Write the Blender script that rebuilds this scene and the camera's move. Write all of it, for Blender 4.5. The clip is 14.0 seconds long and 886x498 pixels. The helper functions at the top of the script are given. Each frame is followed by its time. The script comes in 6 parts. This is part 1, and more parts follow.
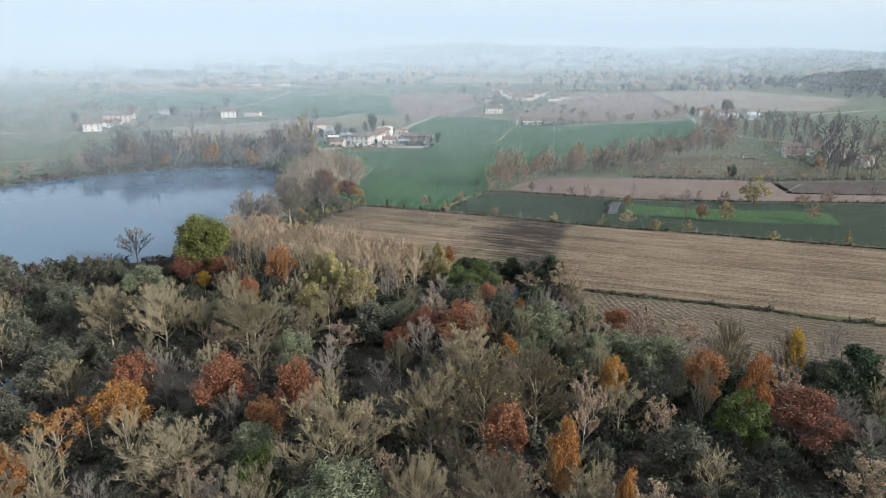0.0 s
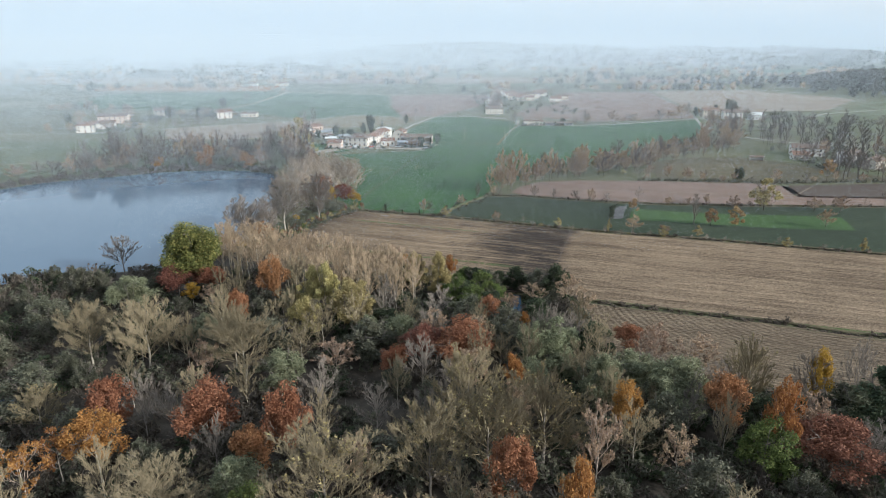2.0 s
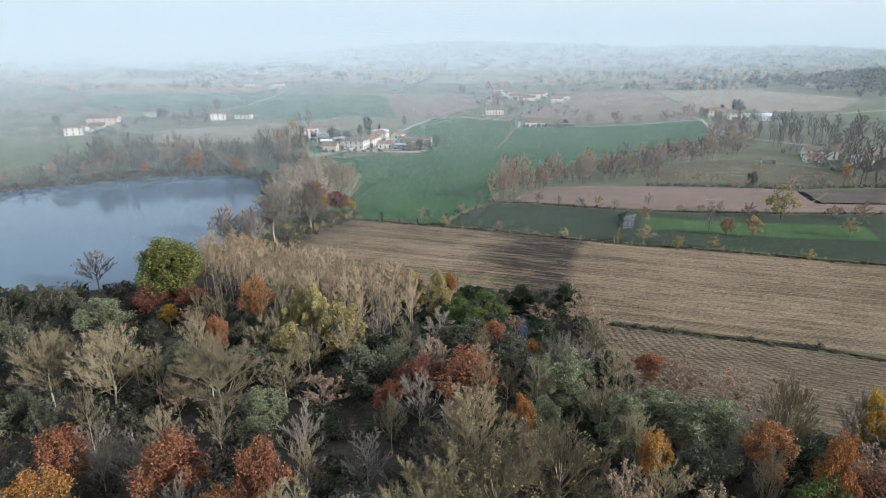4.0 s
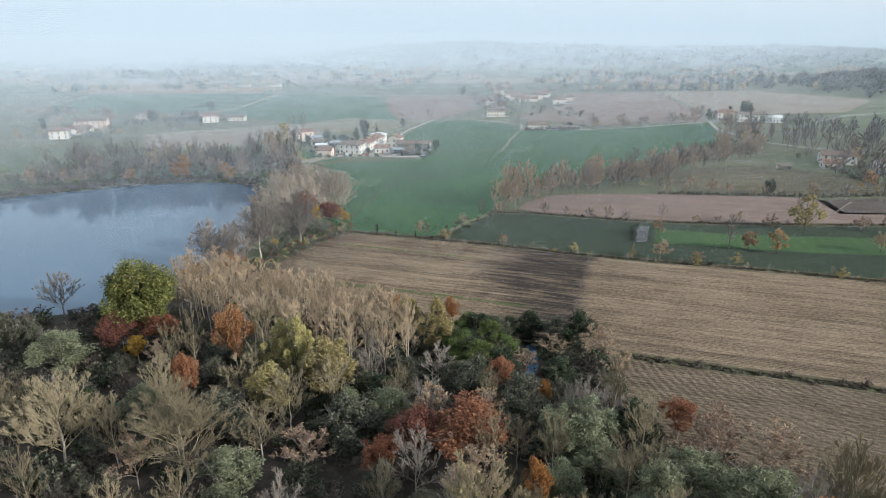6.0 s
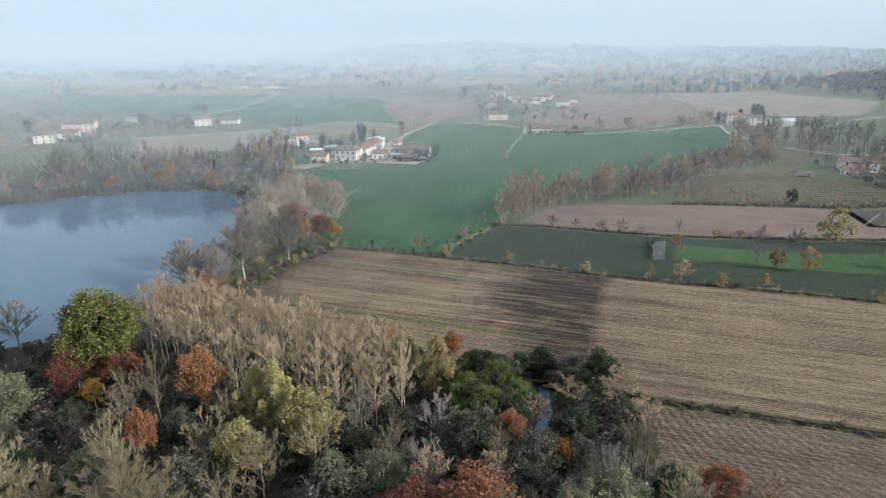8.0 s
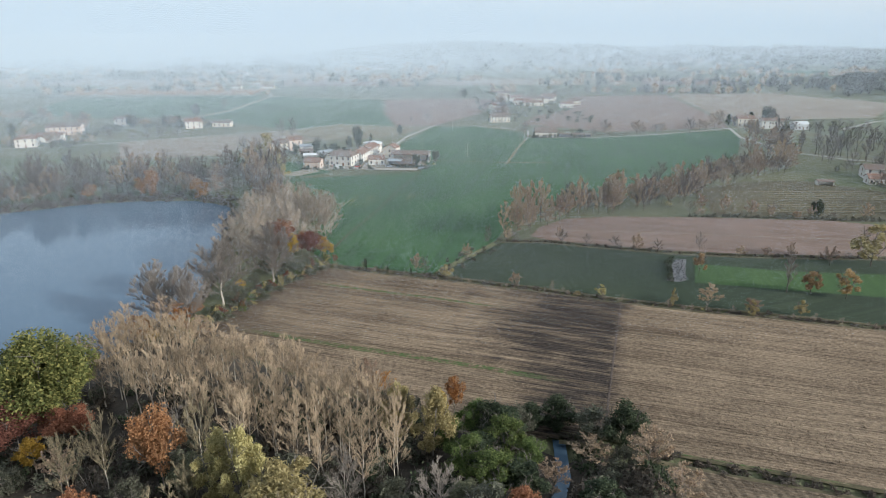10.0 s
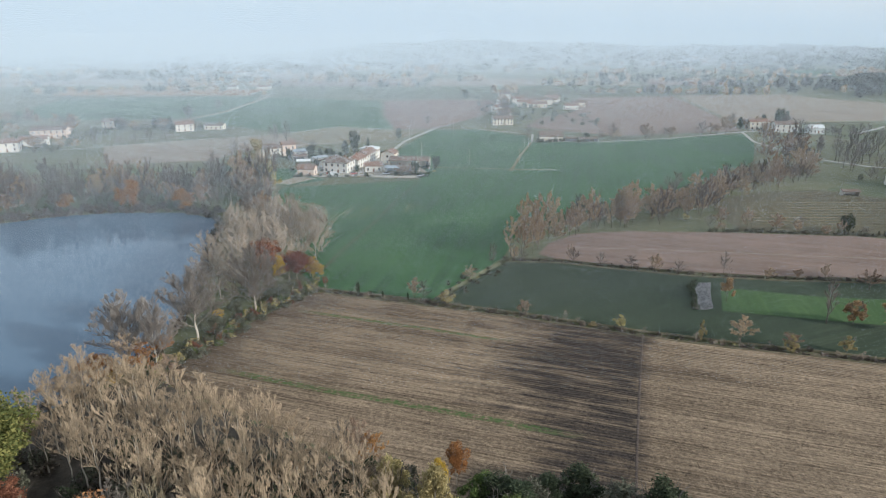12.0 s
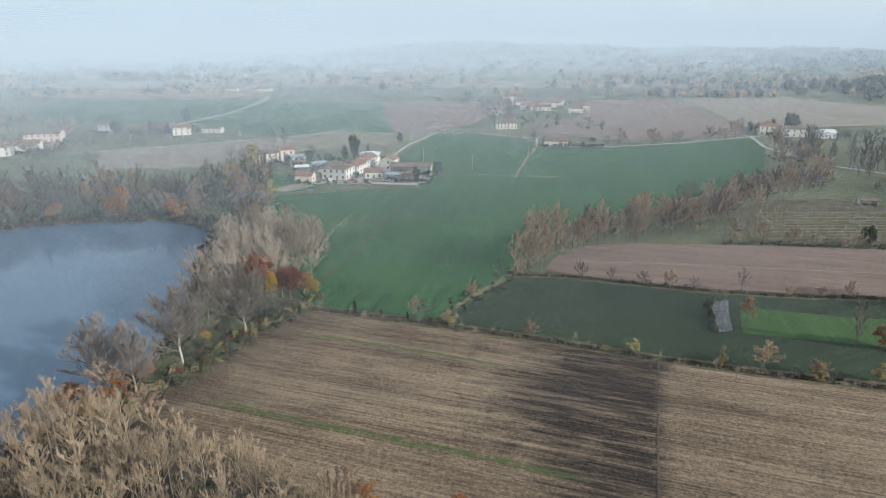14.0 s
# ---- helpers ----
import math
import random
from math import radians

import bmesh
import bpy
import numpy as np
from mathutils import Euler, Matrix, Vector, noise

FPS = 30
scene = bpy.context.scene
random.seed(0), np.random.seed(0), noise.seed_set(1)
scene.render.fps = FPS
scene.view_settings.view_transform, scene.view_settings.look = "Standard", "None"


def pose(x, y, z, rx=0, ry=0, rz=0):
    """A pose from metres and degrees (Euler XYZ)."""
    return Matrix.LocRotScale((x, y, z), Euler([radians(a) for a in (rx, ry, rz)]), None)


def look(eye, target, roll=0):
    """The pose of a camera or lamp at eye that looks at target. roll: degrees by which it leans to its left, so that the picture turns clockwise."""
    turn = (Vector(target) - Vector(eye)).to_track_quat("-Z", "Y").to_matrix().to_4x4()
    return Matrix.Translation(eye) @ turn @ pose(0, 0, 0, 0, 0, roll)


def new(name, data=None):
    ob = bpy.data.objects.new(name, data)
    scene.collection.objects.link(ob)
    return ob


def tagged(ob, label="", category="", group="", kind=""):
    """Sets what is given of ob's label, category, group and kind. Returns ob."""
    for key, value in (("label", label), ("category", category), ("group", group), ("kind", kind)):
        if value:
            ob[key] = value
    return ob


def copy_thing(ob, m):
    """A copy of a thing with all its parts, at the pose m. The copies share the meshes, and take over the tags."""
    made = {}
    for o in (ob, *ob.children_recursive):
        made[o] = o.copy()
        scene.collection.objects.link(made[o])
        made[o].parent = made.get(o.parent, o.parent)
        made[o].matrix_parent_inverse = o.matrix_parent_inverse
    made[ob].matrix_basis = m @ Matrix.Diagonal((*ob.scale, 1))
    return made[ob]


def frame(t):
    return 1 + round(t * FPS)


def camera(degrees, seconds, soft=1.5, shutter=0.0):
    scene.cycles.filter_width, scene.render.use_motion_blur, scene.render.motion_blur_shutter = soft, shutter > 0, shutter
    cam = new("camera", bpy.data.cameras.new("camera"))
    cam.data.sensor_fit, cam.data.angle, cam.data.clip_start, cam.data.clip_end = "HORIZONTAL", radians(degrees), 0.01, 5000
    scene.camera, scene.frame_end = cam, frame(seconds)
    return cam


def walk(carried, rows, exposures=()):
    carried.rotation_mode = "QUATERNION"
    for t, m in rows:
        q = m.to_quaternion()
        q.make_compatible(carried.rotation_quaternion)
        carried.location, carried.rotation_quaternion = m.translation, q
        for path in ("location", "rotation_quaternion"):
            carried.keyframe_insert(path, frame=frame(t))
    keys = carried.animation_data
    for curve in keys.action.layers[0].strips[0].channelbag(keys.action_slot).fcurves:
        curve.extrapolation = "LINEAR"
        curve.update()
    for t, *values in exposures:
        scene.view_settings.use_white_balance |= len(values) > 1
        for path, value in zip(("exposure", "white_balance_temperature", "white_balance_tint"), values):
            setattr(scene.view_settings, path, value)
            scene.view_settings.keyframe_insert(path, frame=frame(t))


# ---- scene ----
cam = camera(69.2, 14.0, soft=0.9)
METRES, EYE, TILT, LEAN, TURN = 126.0, 80.0, -18.5, 0.0, 0.0
ROWS = [
    (0.0, 0.0, 0.0, 0.0, -0.0, 0.0, -0.0),
    (0.5, -0.0003, 0.0123, 0.0035, 0.01, -0.01, -0.01),
    (1.0, -0.0007, 0.0301, 0.0094, 0.0, -0.03, 0.01),
    (1.5, -0.001, 0.0525, 0.0169, -0.01, -0.05, 0.04),
    (2.0, -0.0013, 0.0786, 0.0254, -0.03, -0.06, 0.08),
    (2.5, -0.0011, 0.1077, 0.0345, -0.04, -0.07, 0.14),
    (3.0, -0.001, 0.139, 0.0447, -0.05, -0.09, 0.17),
    (5.5, -0.0013, 0.3208, 0.1031, -0.1, -0.15, 0.24),
    (6.0, -0.0012, 0.3599, 0.1158, -0.1, -0.14, 0.24),
    (6.5, -0.001, 0.3997, 0.1291, -0.09, -0.12, 0.24),
    (7.0, -0.0012, 0.4399, 0.1422, -0.09, -0.13, 0.25),
    (7.5, -0.0014, 0.4805, 0.1547, -0.09, -0.11, 0.21),
    (8.0, -0.0013, 0.521, 0.1675, -0.08, -0.1, 0.21),
    (10.5, -0.0017, 0.7297, 0.2381, -0.1, -0.18, 0.13),
    (11.0, -0.0018, 0.7717, 0.2534, -0.09, -0.22, 0.1),
    (11.5, -0.0018, 0.8143, 0.2689, -0.07, -0.25, 0.1),
    (12.0, -0.0015, 0.854, 0.2839, -0.06, -0.25, 0.09),
    (12.5, -0.0008, 0.8895, 0.3006, -0.04, -0.21, 0.07),
    (13.0, -0.0013, 0.917, 0.3106, -0.01, -0.18, 0.03),
    (13.5, -0.0019, 0.936, 0.3172, 0.06, -0.18, -0.02),
    (14.0, -0.0008, 0.9469, 0.32, 0.13, -0.15, -0.03),
]
walk(cam, [(t, pose(0, 0, EYE, TILT, LEAN, TURN) @ pose(METRES * x, METRES * y, METRES * z, 90 + pitch, roll, yaw)) for t, x, y, z, yaw, pitch, roll in ROWS],
     exposures=[(0.0, 0.18, 6080, 8), (7.0, 0.11, 6080, 8), (14.0, 0.0, 6080, 8)])

# ---------------------------------------------------------------- light
SUN_AZ, SUN_EL = 116.0, 20.0
world = bpy.data.worlds.new("sky")
scene.world = world
world.use_nodes = True
wn, wl = world.node_tree.nodes, world.node_tree.links
wn.clear()
w_out = wn.new("ShaderNodeOutputWorld")
w_sky = wn.new("ShaderNodeTexSky")
w_sky.sky_type, w_sky.sun_disc = "NISHITA", False
w_sky.sun_elevation, w_sky.sun_rotation = radians(SUN_EL), radians(SUN_AZ)
w_sky.air_density, w_sky.dust_density, w_sky.ozone_density = 1.0, 3.0, 2.0
w_bg = wn.new("ShaderNodeBackground")
w_bg.inputs["Strength"].default_value = 0.05
w_mist = wn.new("ShaderNodeBackground")
w_mist.inputs["Color"].default_value = (0.825, 0.885, 0.945, 1)
w_mist.inputs["Strength"].default_value = 0.71
w_add = wn.new("ShaderNodeAddShader")
wl.new(w_sky.outputs[0], w_bg.inputs["Color"])
wl.new(w_bg.outputs[0], w_add.inputs[0])
wl.new(w_mist.outputs[0], w_add.inputs[1])
wl.new(w_add.outputs[0], w_out.inputs["Surface"])

sun_data = bpy.data.lights.new("sun", "SUN")
sun_data.energy, sun_data.angle, sun_data.color = 5.0, radians(3.0), (1.0, 0.94, 0.85)
sun = new("sun", sun_data)
_az, _el = radians(SUN_AZ), radians(SUN_EL)
SUN_WAY = Vector((math.sin(_az) * math.cos(_el), math.cos(_az) * math.cos(_el), math.sin(_el)))
sun.matrix_world = look(SUN_WAY * 400 + Vector((0, 150, 0)), (0, 150, 0))

# ---------------------------------------------------------------- helpers
rng = np.random.default_rng(7)
ROW_U, ROW_V = (0.95, -0.312), (0.312, 0.95)  # along and across the furrows


class Graph:
    """A node material with short calls."""

    def __init__(self, name):
        self.mat = bpy.data.materials.new(name)
        self.mat.use_nodes = True
        self.n, self.l = self.mat.node_tree.nodes, self.mat.node_tree.links
        self.n.clear()
        self.out = self.n.new("ShaderNodeOutputMaterial")

    def put(self, socket, value):
        if hasattr(value, "is_linked"):
            self.l.new(value, socket)
        else:
            socket.default_value = value

    def node(self, kind, **inputs):
        node = self.n.new(kind)
        for key, value in inputs.items():
            self.put(node.inputs[key.replace("_", " ")], value)
        return node

    def position(self):
        return self.n.new("ShaderNodeNewGeometry").outputs["Position"]

    def local(self):
        return self.n.new("ShaderNodeTexCoord").outputs["Object"]

    def scaled(self, vector, scale, turn=0.0):
        """Turned about z first, then scaled."""
        for turned, size in (((0, 0, turn), (1, 1, 1)), ((0, 0, 0), scale)):
            node = self.node("ShaderNodeMapping", Vector=vector)
            node.inputs["Scale"].default_value, node.inputs["Rotation"].default_value = size, turned
            vector = node.outputs[0]
        return vector

    def noise(self, vector, scale, detail=4.0, rough=0.55):
        return self.node("ShaderNodeTexNoise", Vector=vector, Scale=scale, Detail=detail, Roughness=rough).outputs["Fac"]

    def ramp(self, fac, stops):
        node = self.node("ShaderNodeValToRGB", Fac=fac)
        el = node.color_ramp.elements
        while len(el) < len(stops):
            el.new(0.5)
        for e, (at, c) in zip(el, stops):
            e.position, e.color = at, (*c, 1)
        return node.outputs["Color"]

    def math(self, op, a, b=0.0, clamp=False):
        node = self.n.new("ShaderNodeMath")
        node.operation, node.use_clamp = op, clamp
        self.put(node.inputs[0], a)
        self.put(node.inputs[1], b)
        return node.outputs[0]

    def span(self, value, a, b, c=0.0, d=1.0):
        node = self.node("ShaderNodeMapRange", Value=value)
        for i, v in zip((1, 2, 3, 4), (a, b, c, d)):
            node.inputs[i].default_value = v
        return node.outputs[0]

    def mix(self, fac, a, b, how="MIX"):
        node = self.n.new("ShaderNodeMix")
        node.data_type, node.blend_type = "RGBA", how
        self.put(node.inputs[0], fac)
        self.put(node.inputs[6], a if hasattr(a, "is_linked") else (*a, 1))
        self.put(node.inputs[7], b if hasattr(b, "is_linked") else (*b, 1))
        return node.outputs[2]

    def surface(self, colour, rough=0.9, height=None, depth=0.1, **more):
        node = self.node("ShaderNodeBsdfPrincipled", Roughness=rough)
        self.put(node.inputs["Base Color"], colour if hasattr(colour, "is_linked") else (*colour, 1))
        node.inputs["Specular IOR Level"].default_value = 0.25
        for key, value in more.items():
            self.put(node.inputs[key.replace("_", " ")], value)
        if height is not None:
            bump = self.node("ShaderNodeBump", Height=height, Distance=depth)
            self.l.new(bump.outputs[0], node.inputs["Normal"])
        self.l.new(node.outputs[0], self.out.inputs["Surface"])
        return self.mat


def plain(name, a, b, scale=1.5, rough=0.85, depth=0.02, **more):
    """Two tones mixed at two scales, with a little relief."""
    g = Graph(name)
    p = g.local()
    fine, wide = g.noise(p, scale * 8, 5), g.noise(p, scale, 3)
    fac = g.math("ADD", g.math("MULTIPLY", fine, 0.5), g.math("MULTIPLY", wide, 0.5))
    return g.surface(g.ramp(fac, [(0.3, a), (0.7, b)]), rough, fine, depth, **more)


def leaf_mat(name, dark, mid, light, glow=0.35):
    g = Graph(name)
    island = g.n.new("ShaderNodeNewGeometry").outputs["Random Per Island"]
    each = g.n.new("ShaderNodeObjectInfo").outputs["Random"]
    clump = g.noise(g.local(), 0.45, 2)
    fac = g.math("ADD", g.math("MULTIPLY", island, 0.55), g.math("MULTIPLY", clump, 0.55), True)
    colour = g.ramp(fac, [(0.18, dark), (0.52, mid), (0.85, light)])
    hsv = g.node("ShaderNodeHueSaturation", Color=colour)
    g.put(hsv.inputs["Hue"], g.span(each, 0, 1, 0.488, 0.512))
    g.put(hsv.inputs["Value"], g.span(each, 0, 1, 0.82, 1.18))
    diffuse = g.node("ShaderNodeBsdfPrincipled", Roughness=0.7)
    diffuse.inputs["Specular IOR Level"].default_value = 0.2
    g.l.new(hsv.outputs[0], diffuse.inputs["Base Color"])
    trans = g.n.new("ShaderNodeBsdfTranslucent")
    g.l.new(hsv.outputs[0], trans.inputs["Color"])
    both = g.n.new("ShaderNodeMixShader")
    both.inputs[0].default_value = glow
    g.l.new(diffuse.outputs[0], both.inputs[1])
    g.l.new(trans.outputs[0], both.inputs[2])
    g.l.new(both.outputs[0], g.out.inputs["Surface"])
    return g.mat


def wood_mat(name, dark, light):
    g = Graph(name)
    each = g.n.new("ShaderNodeObjectInfo").outputs["Random"]
    island = g.n.new("ShaderNodeNewGeometry").outputs["Random Per Island"]
    p = g.local()
    bark = g.noise(g.scaled(p, (6, 6, 1.5)), 1.0, 5)
    fac = g.math("ADD", g.math("MULTIPLY", bark, 0.6), g.math("MULTIPLY", island, 0.4))
    hsv = g.node("ShaderNodeHueSaturation", Color=g.ramp(fac, [(0.25, dark), (0.75, light)]))
    g.put(hsv.inputs["Value"], g.span(each, 0, 1, 0.85, 1.15))
    return g.surface(hsv.outputs[0], 0.9, bark, 0.03)


def mesh_of(name, verts, faces, material):
    me = bpy.data.meshes.new(name)
    me.from_pydata(verts.tolist() if hasattr(verts, "tolist") else verts, [], faces.tolist() if hasattr(faces, "tolist") else faces)
    me.materials.append(material)
    return me


def part(name, bm, material, parent, label=""):
    """Links a bmesh or a mesh as one mesh object under a thing or part."""
    if isinstance(bm, bpy.types.Mesh):
        me = bm
    else:
        me = bpy.data.meshes.new(name)
        bm.to_mesh(me)
        bm.free()
        me.materials.append(material)
    ob = new(name, me)
    ob.parent = parent
    if label:
        tagged(ob, label)
    return ob


def box(bm, x0, x1, y0, y1, z0, z1):
    v = [bm.verts.new((x, y, z)) for x in (x0, x1) for y in (y0, y1) for z in (z0, z1)]
    for f in ((0, 1, 3, 2), (4, 6, 7, 5), (0, 4, 5, 1), (2, 3, 7, 6), (0, 2, 6, 4), (1, 5, 7, 3)):
        bm.faces.new([v[i] for i in f])
    return bm


def inside(poly, x, y):
    hit = np.zeros(np.shape(x), bool)
    for (ax, ay), (bx, by) in zip(poly, poly[1:] + poly[:1]):
        cross = (ay > y) != (by > y)
        hit ^= cross & (x < (bx - ax) * (y - ay) / (by - ay + 1e-12) + ax)
    return hit


def away(poly, x, y, closed=True):
    """The distance to a polygon's edge or a line."""
    best = np.full(np.shape(x), 1e9)
    for (ax, ay), (bx, by) in zip(poly, (poly[1:] + poly[:1]) if closed else poly[1:]):
        dx, dy = bx - ax, by - ay
        k = np.clip(((x - ax) * dx + (y - ay) * dy) / (dx * dx + dy * dy), 0, 1)
        best = np.minimum(best, np.hypot(x - ax - k * dx, y - ay - k * dy))
    return best


# ---------------------------------------------------------------- the plan, in metres
LAKE = [(-107, 229), (-93, 234), (-84, 246), (-78, 262), (-77, 280), (-79, 300), (-84, 325), (-92, 352), (-97, 378), (-104, 394),
        (-125, 404), (-150, 404), (-173, 399), (-200, 384), (-227, 371), (-246, 349), (-290, 322), (-330, 300), (-320, 250), (-250, 220),
        (-190, 210), (-156, 212), (-130, 221)]
CREEK = [(24, 205), (23, 193), (19, 182), (16, 173)]
POOL = [(-114, 130), (-101, 131), (-97, 136), (-101, 141), (-113, 139)]
DITCH_FAR = [(-41.4, 307), (-14.5, 299), (2.6, 293.7), (27, 285.6), (55, 274.8), (79, 267.6), (105, 260.8), (170, 240), (250, 214)]
DITCH_DIAG = [(-2.8, 297), (2.2, 305.5), (11.5, 319), (23.2, 335.2)]
DITCH_RIGHT = [(23.2, 336), (42, 334.6), (60, 328.6), (86, 321), (111, 317), (140, 314.6), (200, 312), (260, 309)]
DITCH_NEAR = [(24, 204.5), (31, 203), (43.5, 197.3), (54, 193.5), (66, 190), (77, 186.3), (95, 181.2), (112, 173.2), (130, 168.5), (220, 138)]
FIELD = [(-69.5, 251), (-62, 269), (-53, 287), (-41.5, 305.5), (2.6, 292.2), (27, 284.2), (55, 273.3), (79, 266.2), (105, 259.4), (170, 238.5),
         (250, 212.5), (215, 141), (130, 170), (112, 175), (95, 183), (66, 191.7), (54, 195), (31, 204.6), (12, 203), (-17, 218.5)]
FIELD_NEAR = [(44, 195), (54, 191.5), (66, 188.2), (95, 179.3), (130, 166.5), (215, 138), (190, 92), (120, 118), (98, 136), (62, 148), (46, 158), (40, 176)]
FOREST = [(-170, 40), (-175, 205), (-130, 219), (-106, 226), (-92, 231), (-83, 243), (-72, 250), (-18, 216), (12, 200), (40, 193), (40, 170), (48, 152),
          (64, 143), (98, 132), (122, 112), (135, 40)]


def height(x, y):
    x, y = np.asarray(x, float), np.asarray(y, float)
    z = np.zeros(np.broadcast(x, y).shape)
    d = away(LAKE, x, y)
    z = np.where(inside(LAKE, x, y), -np.clip(d / 5, 0, 1) * 3.2 - 0.9, -0.9 * np.clip(1 - d / 4, 0, 1))
    z = z - 1.8 * np.clip(1.4 - away(CREEK, x, y, False) / 3.2, 0, 1)
    d = away(POOL, x, y)
    z = np.where(inside(POOL, x, y), -1.6, z - 0.5 * np.clip(1 - d / 3, 0, 1) * (z > -0.5))
    for line in (DITCH_FAR, DITCH_DIAG, DITCH_RIGHT, DITCH_NEAR):
        z = np.minimum(z, -0.9 * np.clip(1.35 - away(line, x, y, False) / 1.2, 0, 1))
    # the wooded knoll and the low ridges on the horizon
    z = z + 14 * np.exp(-(((x - 700) / 125) ** 2 + ((y - 1010) / 100) ** 2) * 1.2)
    far = np.clip((y - 1350) / 750, 0, 1)
    far = far * far * (3 - 2 * far)
    ridge = 17 * np.clip((1700 - x) / 1000, 0.12, 1) + 14 * np.exp(-((x + 60) / 260) ** 2) + 15 * np.exp(-((x - 330) / 300) ** 2) + 4 * np.exp(-((x - 1000) / 500) ** 2)
    ridge = ridge + 4 * np.sin(x / 170 + 1) + 2.5 * np.sin(x / 61) + 3 * np.sin(y / 230 + x / 300)
    ridge = ridge * np.clip((x + 580) / 400, 0.15, 1) * np.exp(-((y - 2350) / 650) ** 2)
    return z + far * ridge + np.clip((y - 3300) / 1600, 0, 1) * 4

# ---------------------------------------------------------------- materials
def soil(name, dark, mid, light, patches=False, curved=False):
    """Stubble and turned soil in rows."""
    g = Graph(name)
    p = g.position()
    turn = math.atan2(-ROW_U[1], ROW_U[0])
    streak, band = g.noise(g.scaled(p, (0.07, 1.7, 1), turn), 1.0, 5, 0.75), g.noise(g.scaled(p, (0.005, 0.30, 1), turn), 1.0, 3)
    clod, patch = g.noise(p, 1.1, 8, 0.85), g.noise(p, 0.03, 3)
    fac = g.math("ADD", g.math("MULTIPLY", streak, 0.30), g.math("MULTIPLY", clod, 0.46))
    fac = g.math("ADD", fac, g.math("MULTIPLY", band, 0.16))
    fac = g.math("ADD", fac, g.math("MULTIPLY", patch, 0.12))
    colour = g.ramp(fac, [(0.43, dark), (0.52, mid), (0.61, light)])
    if patches:
        sep = g.node("ShaderNodeSeparateXYZ", Vector=g.scaled(p, (1, 1, 1), turn)).outputs
        u, v = sep[0], sep[1]
        wob = g.math("ADD", g.math("SUBTRACT", g.noise(g.scaled(p, (0.035, 0.55, 1), turn), 1.0, 4, 0.65), 0.5), g.math("MULTIPLY", g.math("SUBTRACT", g.noise(p, 0.09, 3), 0.5), 0.9))
        wob = g.math("MULTIPLY", wob, 58.0)
        bound = g.span(v, 216, 246, -50, -70)
        left = g.span(g.math("SUBTRACT", g.math("ADD", u, wob), bound), -8, 11)
        right = g.span(g.math("ADD", u, g.math("MULTIPLY", wob, 0.13)), -33.5, -29.5, 1, 0)
        wet = g.math("MULTIPLY", left, right)
        gone = g.span(g.noise(g.scaled(p, (0.05, 0.6, 1), turn), 1.0, 4, 0.7), 0.36, 0.54, 0.35, 1.0)
        wet = g.math("MULTIPLY", wet, gone)
        corner = g.span(g.math("ADD", u, g.math("MULTIPLY", wob, 0.5)), -142, -118, 1, 0)
        wet = g.math("MAXIMUM", wet, g.math("MULTIPLY", corner, 0.62))
        colour = g.mix(g.math("MULTIPLY", wet, 0.95), colour, g.ramp(clod, [(0.40, (0.012, 0.010, 0.010)), (0.66, (0.060, 0.048, 0.040))]))
        # strips of green volunteer growth between the passes
        for at, wide, lo, hi in ((224.6, 0.8, -128, -48), (202.5, 0.5, -36, 120), (262.5, 0.5, -128, -70)):
            d = g.math("ABSOLUTE", g.math("SUBTRACT", g.math("ADD", v, g.math("MULTIPLY", g.noise(p, 0.05, 2), 1.6)), at + 0.8))
            strip = g.math("MULTIPLY", g.span(d, wide, wide + 0.5, 1, 0), g.math("MULTIPLY", g.span(u, lo - 6, lo + 6), g.span(u, hi - 6, hi + 6, 1, 0)))
            strip = g.math("MULTIPLY", strip, g.span(g.noise(p, 0.8, 4), 0.35, 0.6))
            colour = g.mix(strip, colour, (0.07, 0.105, 0.035))
    relief = g.math("ADD", g.math("MULTIPLY", clod, 0.7), g.math("MULTIPLY", streak, 0.8))
    if curved:
        ring = g.n.new("ShaderNodeTexWave")
        ring.wave_type, ring.rings_direction = "RINGS", "Z"
        shift = g.node("ShaderNodeMapping", Vector=p)
        shift.inputs["Location"].default_value = (-118, -196, 0)
        g.l.new(shift.outputs[0], ring.inputs["Vector"])
        ring.inputs["Scale"].default_value, ring.inputs["Distortion"].default_value = 0.16, 2.5
        ring.inputs["Detail"].default_value = 3
        relief = g.math("ADD", relief, g.math("MULTIPLY", ring.outputs["Fac"], 0.5))
        colour = g.mix(g.span(ring.outputs["Fac"], 0.0, 0.35, 0.35, 0), colour, dark)
    return g.surface(colour, 0.95, relief, 0.35)


